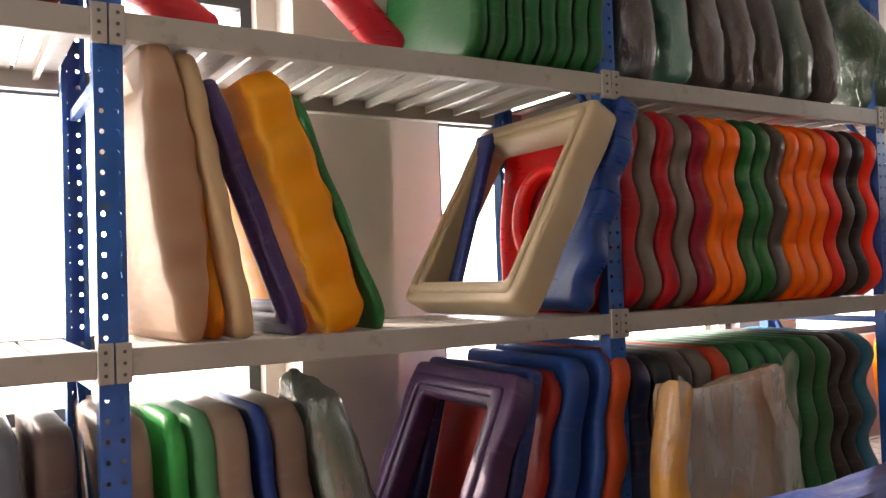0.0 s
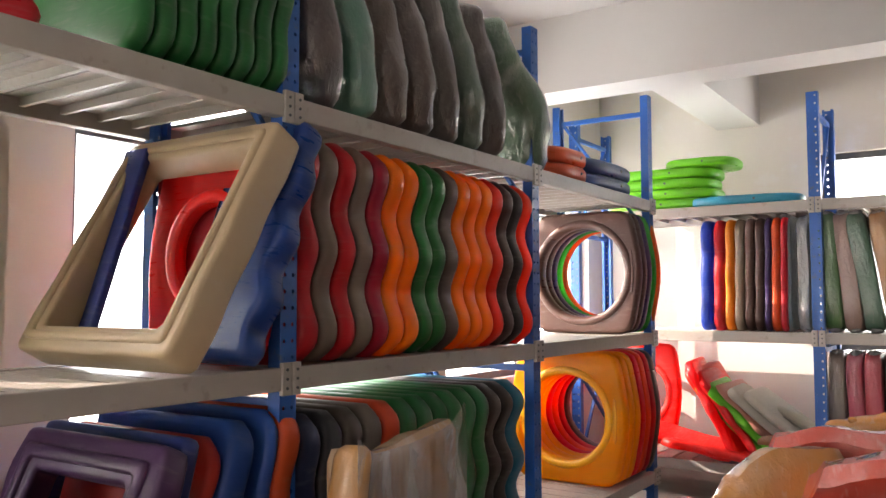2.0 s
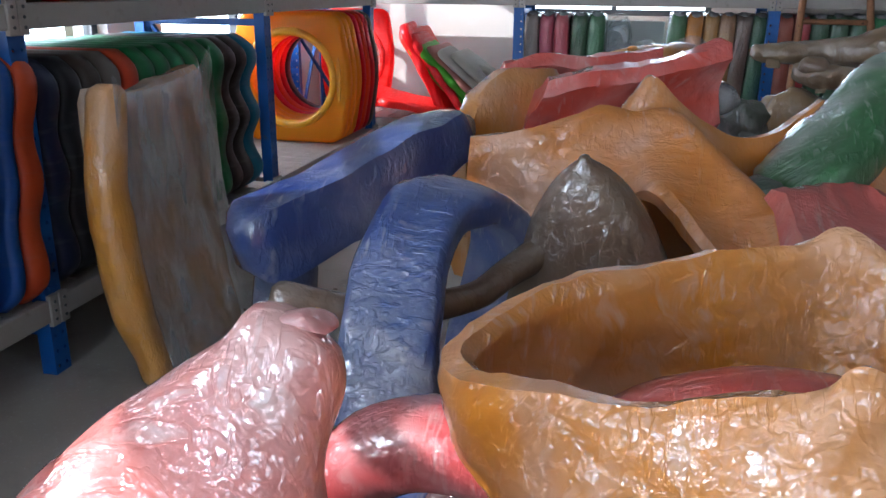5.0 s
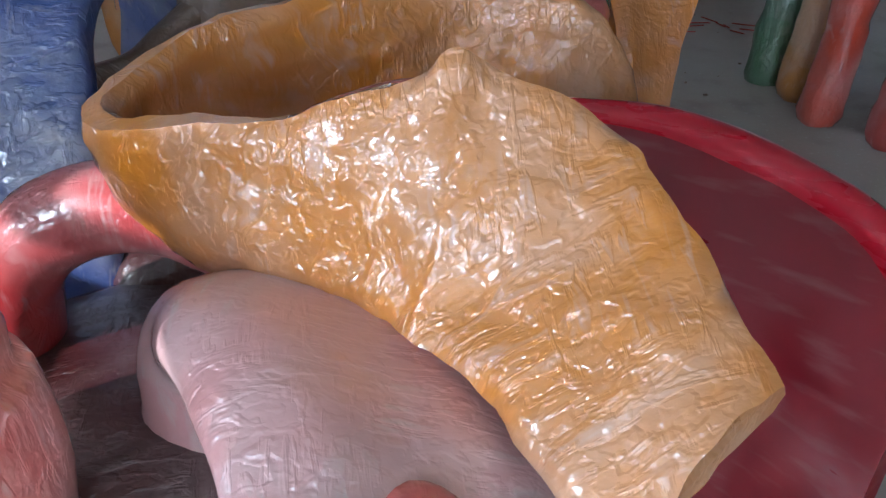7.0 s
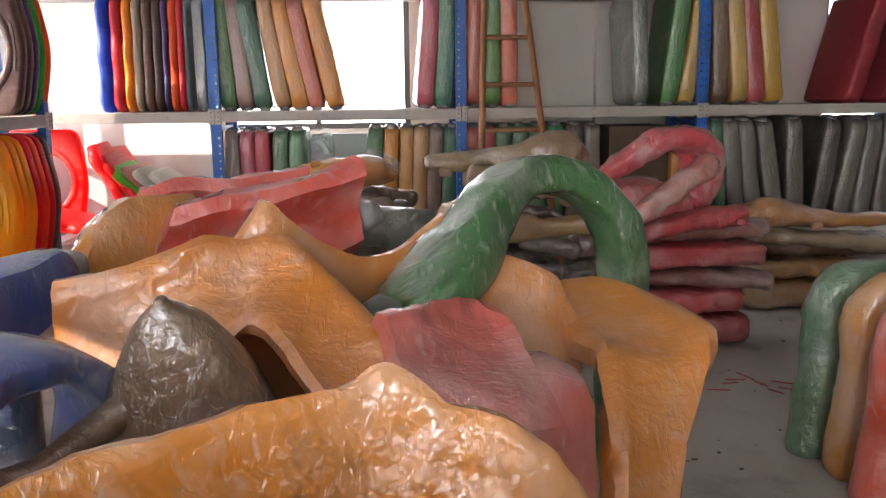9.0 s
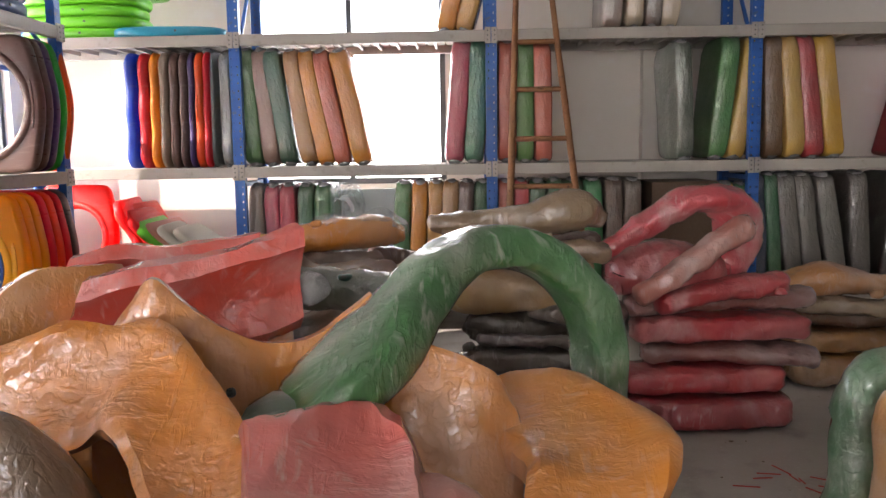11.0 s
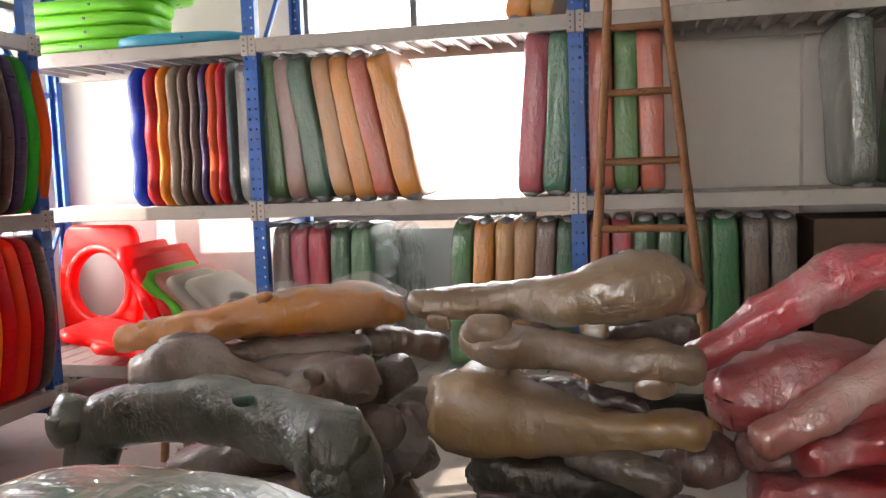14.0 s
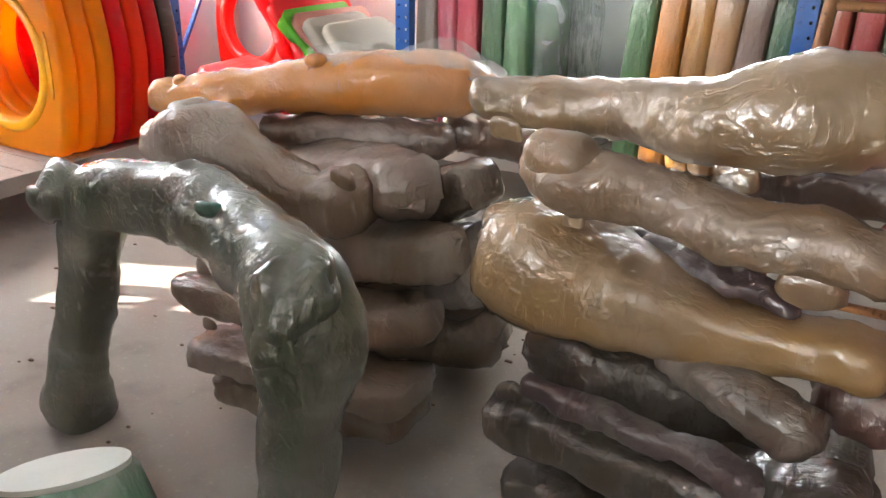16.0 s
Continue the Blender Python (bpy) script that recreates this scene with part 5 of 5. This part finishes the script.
limb("wrapped_wedge", "sand coloured wedge wrapped in film in a stack", "#b08a58", [(0.619, 4.000, 0.652), (0.689, 3.970, 0.632), (0.846, 3.940, 0.602), (1.021, 3.920, 0.591), (1.158, 3.910, 0.598), (1.251, 3.900, 0.607)], [(0.081, 0.065), (0.145, 0.116), (0.110, 0.088), (0.070, 0.056), (0.058, 0.046), (0.053, 0.042)], SR, 65, 0.45, 3)
limb("wrapped_limb", "purple brown bar wrapped in film in a stack", "#4e3a3c", [(0.847, 4.020, 0.677), (0.997, 3.960, 0.667), (1.120, 3.930, 0.649)], [(0.034, 0.027), (0.032, 0.026), (0.028, 0.022)], SR, 66, 0.35, 2.6)
limb("wrapped_block", "dark brown hollow block wrapped in film in a stack", "#4c4137", [(0.713, 3.980, 0.445), (0.833, 3.990, 0.423), (0.955, 4.000, 0.416), (1.098, 4.000, 0.392)], [(0.075, 0.060), (0.110, 0.088), (0.104, 0.083), (0.065, 0.052)], SR, 67, 0.3, 4)
limb("wrapped_limb", "brown limb in glinting film slanting in a stack", "#6a5a4e", [(0.949, 3.920, 0.527), (1.056, 3.870, 0.519), (1.174, 3.830, 0.497)], [(0.030, 0.024), (0.050, 0.040), (0.054, 0.043)], SR, 68, 0.8, 3)
limb("wrapped_block", "brown red rounded block wrapped in film in a stack", "#6d4a40", [(1.228, 4.000, 0.496), (1.290, 3.990, 0.500), (1.330, 3.980, 0.501)], [(0.075, 0.060), (0.082, 0.066), (0.058, 0.046)], SR, 69, 0.45, 2.6)
limb("wrapped_limb", "purple grey flat bar wrapped in film low in a stack", "#5c4a4c", [(0.732, 3.860, 0.418), (0.882, 3.840, 0.417), (1.032, 3.810, 0.416), (1.117, 3.790, 0.411)], [(0.023, 0.018), (0.031, 0.025), (0.033, 0.026), (0.038, 0.030)], SR, 70, 0.5, 3)
limb("wrapped_limb", "dark brown limb with an open end low in a stack", "#4e443b", [(0.658, 3.900, 0.311), (0.762, 3.900, 0.320), (0.975, 3.870, 0.319), (1.149, 3.850, 0.354), (1.251, 3.830, 0.391)], [(0.059, 0.047), (0.067, 0.054), (0.070, 0.056), (0.070, 0.056), (0.064, 0.051)], SR, 71, 0.4, 3.4, dark=(((0.680, 3.875, 0.375), 0.034),))
limb("wrapped_limb", "grey brown flat bar wrapped in film low in a stack", "#5a4f45", [(0.697, 3.960, 0.179), (0.934, 3.950, 0.187), (1.178, 3.920, 0.230)], [(0.114, 0.038), (0.117, 0.039), (0.108, 0.036)], SR, 72, 0.4, 5)
limb("wrapped_limb", "dark brown flat bar on the floor under a stack", "#544a40", [(0.74, 4.02, 0.06), (0.98, 4.0, 0.06), (1.26, 3.97, 0.06)], [(0.17, 0.055)] * 3, SR, 73, square=4)
limb("wrapped_limb", "dark brown flat bar low in a stack", "#4a4038", [(0.74, 4.02, 0.17), (0.98, 4.0, 0.16), (1.24, 3.97, 0.16)], [(0.16, 0.055)] * 3, SR, 74, square=4)
limb("wrapped_limb", "dark brown slab wrapped in film inside a stack", "#4a4038", [(0.78, 4.06, 0.30), (1.0, 4.05, 0.30), (1.24, 4.02, 0.29)], [(0.13, 0.075)] * 3, SR, 75, square=4)

RA, RB = "#cc3a46", "#b42a32"
limb("wrapped_saddle", "pink red bent saddle wrapped in clear film on a stack", RA, [(1.24, 3.96, 0.76), (1.38, 3.98, 0.84), (1.54, 4.0, 0.94), (1.70, 4.05, 0.985), (1.84, 4.12, 0.93), (1.88, 4.16, 0.80), (1.80, 4.10, 0.68)], [(0.05, 0.035), (0.06, 0.045), (0.08, 0.055), (0.12, 0.06), (0.12, 0.07), (0.11, 0.08), (0.1, 0.08)], SX, 81, 0.75, 2.4, amp=0.016, n=60)
limb("wrapped_limb", "pink limb in wrinkled film leaning on a saddle", "#c47a6c", [(1.40, 3.86, 0.60), (1.55, 3.88, 0.69), (1.72, 3.92, 0.80), (1.84, 3.96, 0.86)], [(0.05, 0.045), (0.055, 0.045), (0.055, 0.05), (0.05, 0.05)], SX, 82, 0.9)
limb("wrapped_block", "pale red rounded block wrapped in film in a stack", "#b84a4c", [(1.36, 4.04, 0.66), (1.52, 4.08, 0.68), (1.74, 4.12, 0.66)], [(0.12, 0.10), (0.16, 0.12), (0.14, 0.09)], SX, 83, 0.8)
limb("wrapped_limb", "red limb wrapped in film in a stack", RB, [(1.50, 3.92, 0.55), (1.72, 3.94, 0.60), (2.0, 3.98, 0.62)], [(0.07, 0.05)] * 3, SX, 84, dark=(((1.98, 3.9, 0.60), 0.03),))
limb("wrapped_limb", "brown red limb wrapped in film in a stack", "#8a5048", [(1.38, 4.0, 0.53), (1.7, 4.04, 0.545), (2.15, 4.1, 0.54)], [(0.08, 0.045)] * 3, SX, 85)
limb("wrapped_bar", "red square bar wrapped in film in a stack", RB, [(1.42, 3.98, 0.43), (1.75, 4.0, 0.435), (2.10, 4.02, 0.43)], [(0.10, 0.055)] * 3, SX, 86, 0.4, 5)
limb("wrapped_limb", "red brown limb wrapped in film in a stack", "#84463e", [(1.46, 3.98, 0.33), (1.8, 4.0, 0.325), (2.14, 4.0, 0.30)], [(0.10, 0.045)] * 3, SX, 87)
limb("wrapped_bar", "red square bar wrapped in film low in a stack", RB, [(1.36, 3.96, 0.22), (1.7, 3.98, 0.22), (1.98, 4.0, 0.22)], [(0.12, 0.055)] * 3, SX, 88, 0.4, 5)
limb("wrapped_bar", "red square bar lying on the floor under a stack", "#9a2e34", [(1.36, 3.98, 0.08), (1.7, 3.98, 0.08), (2.0, 4.0, 0.08)], [(0.14, 0.07)] * 3, SX, 89, 0.4, 5)
SY = "stack of tan and brown parts"
limb("wrapped_haunch", "orange tan haunch and leg wrapped in film on a stack", "#b87a3c", [(2.30, 4.62, 0.50), (2.44, 4.62, 0.53), (2.62, 4.62, 0.52), (2.9, 4.62, 0.485), (3.3, 4.64, 0.48)], [(0.10, 0.06), (0.14, 0.085), (0.12, 0.06), (0.06, 0.04), (0.05, 0.035)], SY, 91, 0.5, dark=(((2.68, 4.52, 0.47), 0.04),))
limb("wrapped_limb", "sand coloured limb wrapped in film in a stack", "#a08a70", [(2.34, 4.58, 0.42), (2.7, 4.56, 0.39), (3.12, 4.56, 0.345)], [(0.09, 0.045), (0.08, 0.045), (0.07, 0.045)], SY, 92)
limb("wrapped_limb", "brown slab wrapped in film in a stack", "#7a5840", [(2.30, 4.72, 0.35), (2.7, 4.74, 0.33), (3.2, 4.74, 0.33)], [(0.16, 0.06)] * 3, SY, 93)
limb("wrapped_bar", "orange tan bar wrapped in film low in a stack", "#a8763c", [(2.32, 4.62, 0.23), (2.6, 4.62, 0.225), (2.95, 4.62, 0.22)], [(0.13, 0.05)] * 3, SY, 94, square=4)
limb("wrapped_bar", "orange tan bar lying on the floor under a stack", "#9c6e38", [(2.34, 4.62, 0.085), (2.6, 4.62, 0.085), (3.0, 4.62, 0.085)], [(0.15, 0.08)] * 3, SY, 95, square=4)
limb("wrapped_limb", "dark red limb wrapped in film behind a stack", "#8a3a36", [(2.05, 4.66, 0.38), (2.3, 4.86, 0.42), (2.6, 4.92, 0.44)], [(0.12, 0.10)] * 3, SX, 96)
limb("wrapped_limb", "dark brown limb on the floor behind a stack", "#6d4a40", [(2.05, 4.7, 0.13), (2.3, 4.9, 0.14), (2.6, 4.96, 0.14)], [(0.14, 0.13)] * 3, SX, 97)

# standing leg arches by the aisle
for i, (c, nm, x, y, x2) in enumerate((("#3f7048", "green", 1.745, 2.72, 2.34), ("#c48020", "yellow", 1.78, 2.55, 2.35), ("#d0462a", "orange red", 1.75, 2.34, 2.40), ("#b83a32", "red", 1.86, 2.12, 2.46), ("#6d6a5c", "grey", 1.98, 1.98, 2.56))):
    limb("leg_arch", "%s leg arch wrapped in clear film, standing on the floor" % nm, c,
         [(x - 0.02, y, 0.03), (x, y, 0.30), (x + 0.01, y, 0.50), (x + 0.08, y, 0.58), ((x + x2) / 2, y, 0.585), (x2 - 0.14, y, 0.585), (x2, y, 0.48), (x2 + 0.02, y, 0.03)],
         [(0.072, 0.066), (0.064, 0.06), (0.068, 0.066), (0.07, 0.07), (0.066, 0.066), (0.066, 0.066), (0.062, 0.062), (0.066, 0.066)], "leg arches by the aisle", 100 + i, 0.65, 2.3, (0, 1, 0), 48, 0.012,
         dark=(((x - 0.02, y - 0.045, 0.05), 0.035),))

# tapered pot
pot = thing("tapered_pot", "pale green and white tapered pot standing upside down", "pot", at=Matrix.Translation((0.445, 3.12, 0.058)) @ Matrix.Rotation(radians(20), 4, (-0.6, -0.8, 0)))
rad = [(0.172, 0.0), (0.175, 0.02), (0.165, 0.05), (0.122, 0.36), (0.098, 0.447), (0.09, 0.455), (0.07, 0.457)]
part("body", rings_to_mesh([[(r * math.cos(2 * math.pi * j / 48), r * math.sin(2 * math.pi * j / 48), z) for j in range(48)] for r, z in rad]), wrapped("#5fa080", 0.9), pot)
part("lid", tube((0, 0, 0.453), (0, 0, 0.463), 0.088, 48), plastic("#cfd6cf", 0.5), pot, "pale round lid")

# red threads and dust on the floor
bm = bmesh.new()
for i in range(9):
    a = random.uniform(0, 6.28)
    p = Vector((1.80 + random.uniform(-0.12, 0.12), 3.32 + random.uniform(-0.12, 0.12), 0.004))
    q = p + Vector((math.cos(a), math.sin(a), 0)) * random.uniform(0.05, 0.12)
    t = tube(p, q, 0.0025, 5)
    me = bpy.data.meshes.new("tmp")
    t.to_mesh(me)
    t.free()
    bm.from_mesh(me)
    bpy.data.meshes.remove(me)
tagged(part("red_threads", bm, plastic("#a8342c", 0.7)), "loose red threads lying on the concrete floor", "threads", kind="stuff")
bm = bmesh.new()
for i in range(260):
    x, y = random.uniform(-1.5, 2.6), random.uniform(2.6, 5.6)
    s = random.uniform(0.003, 0.009)
    box(bm, (x, y, 0.0), (x + s * random.uniform(1, 2.5), y + s, s * 0.5))
tagged(part("floor_crumbs", bm, M_CARD, smooth=False), "small crumbs and scraps scattered on the floor", "crumbs", kind="stuff")
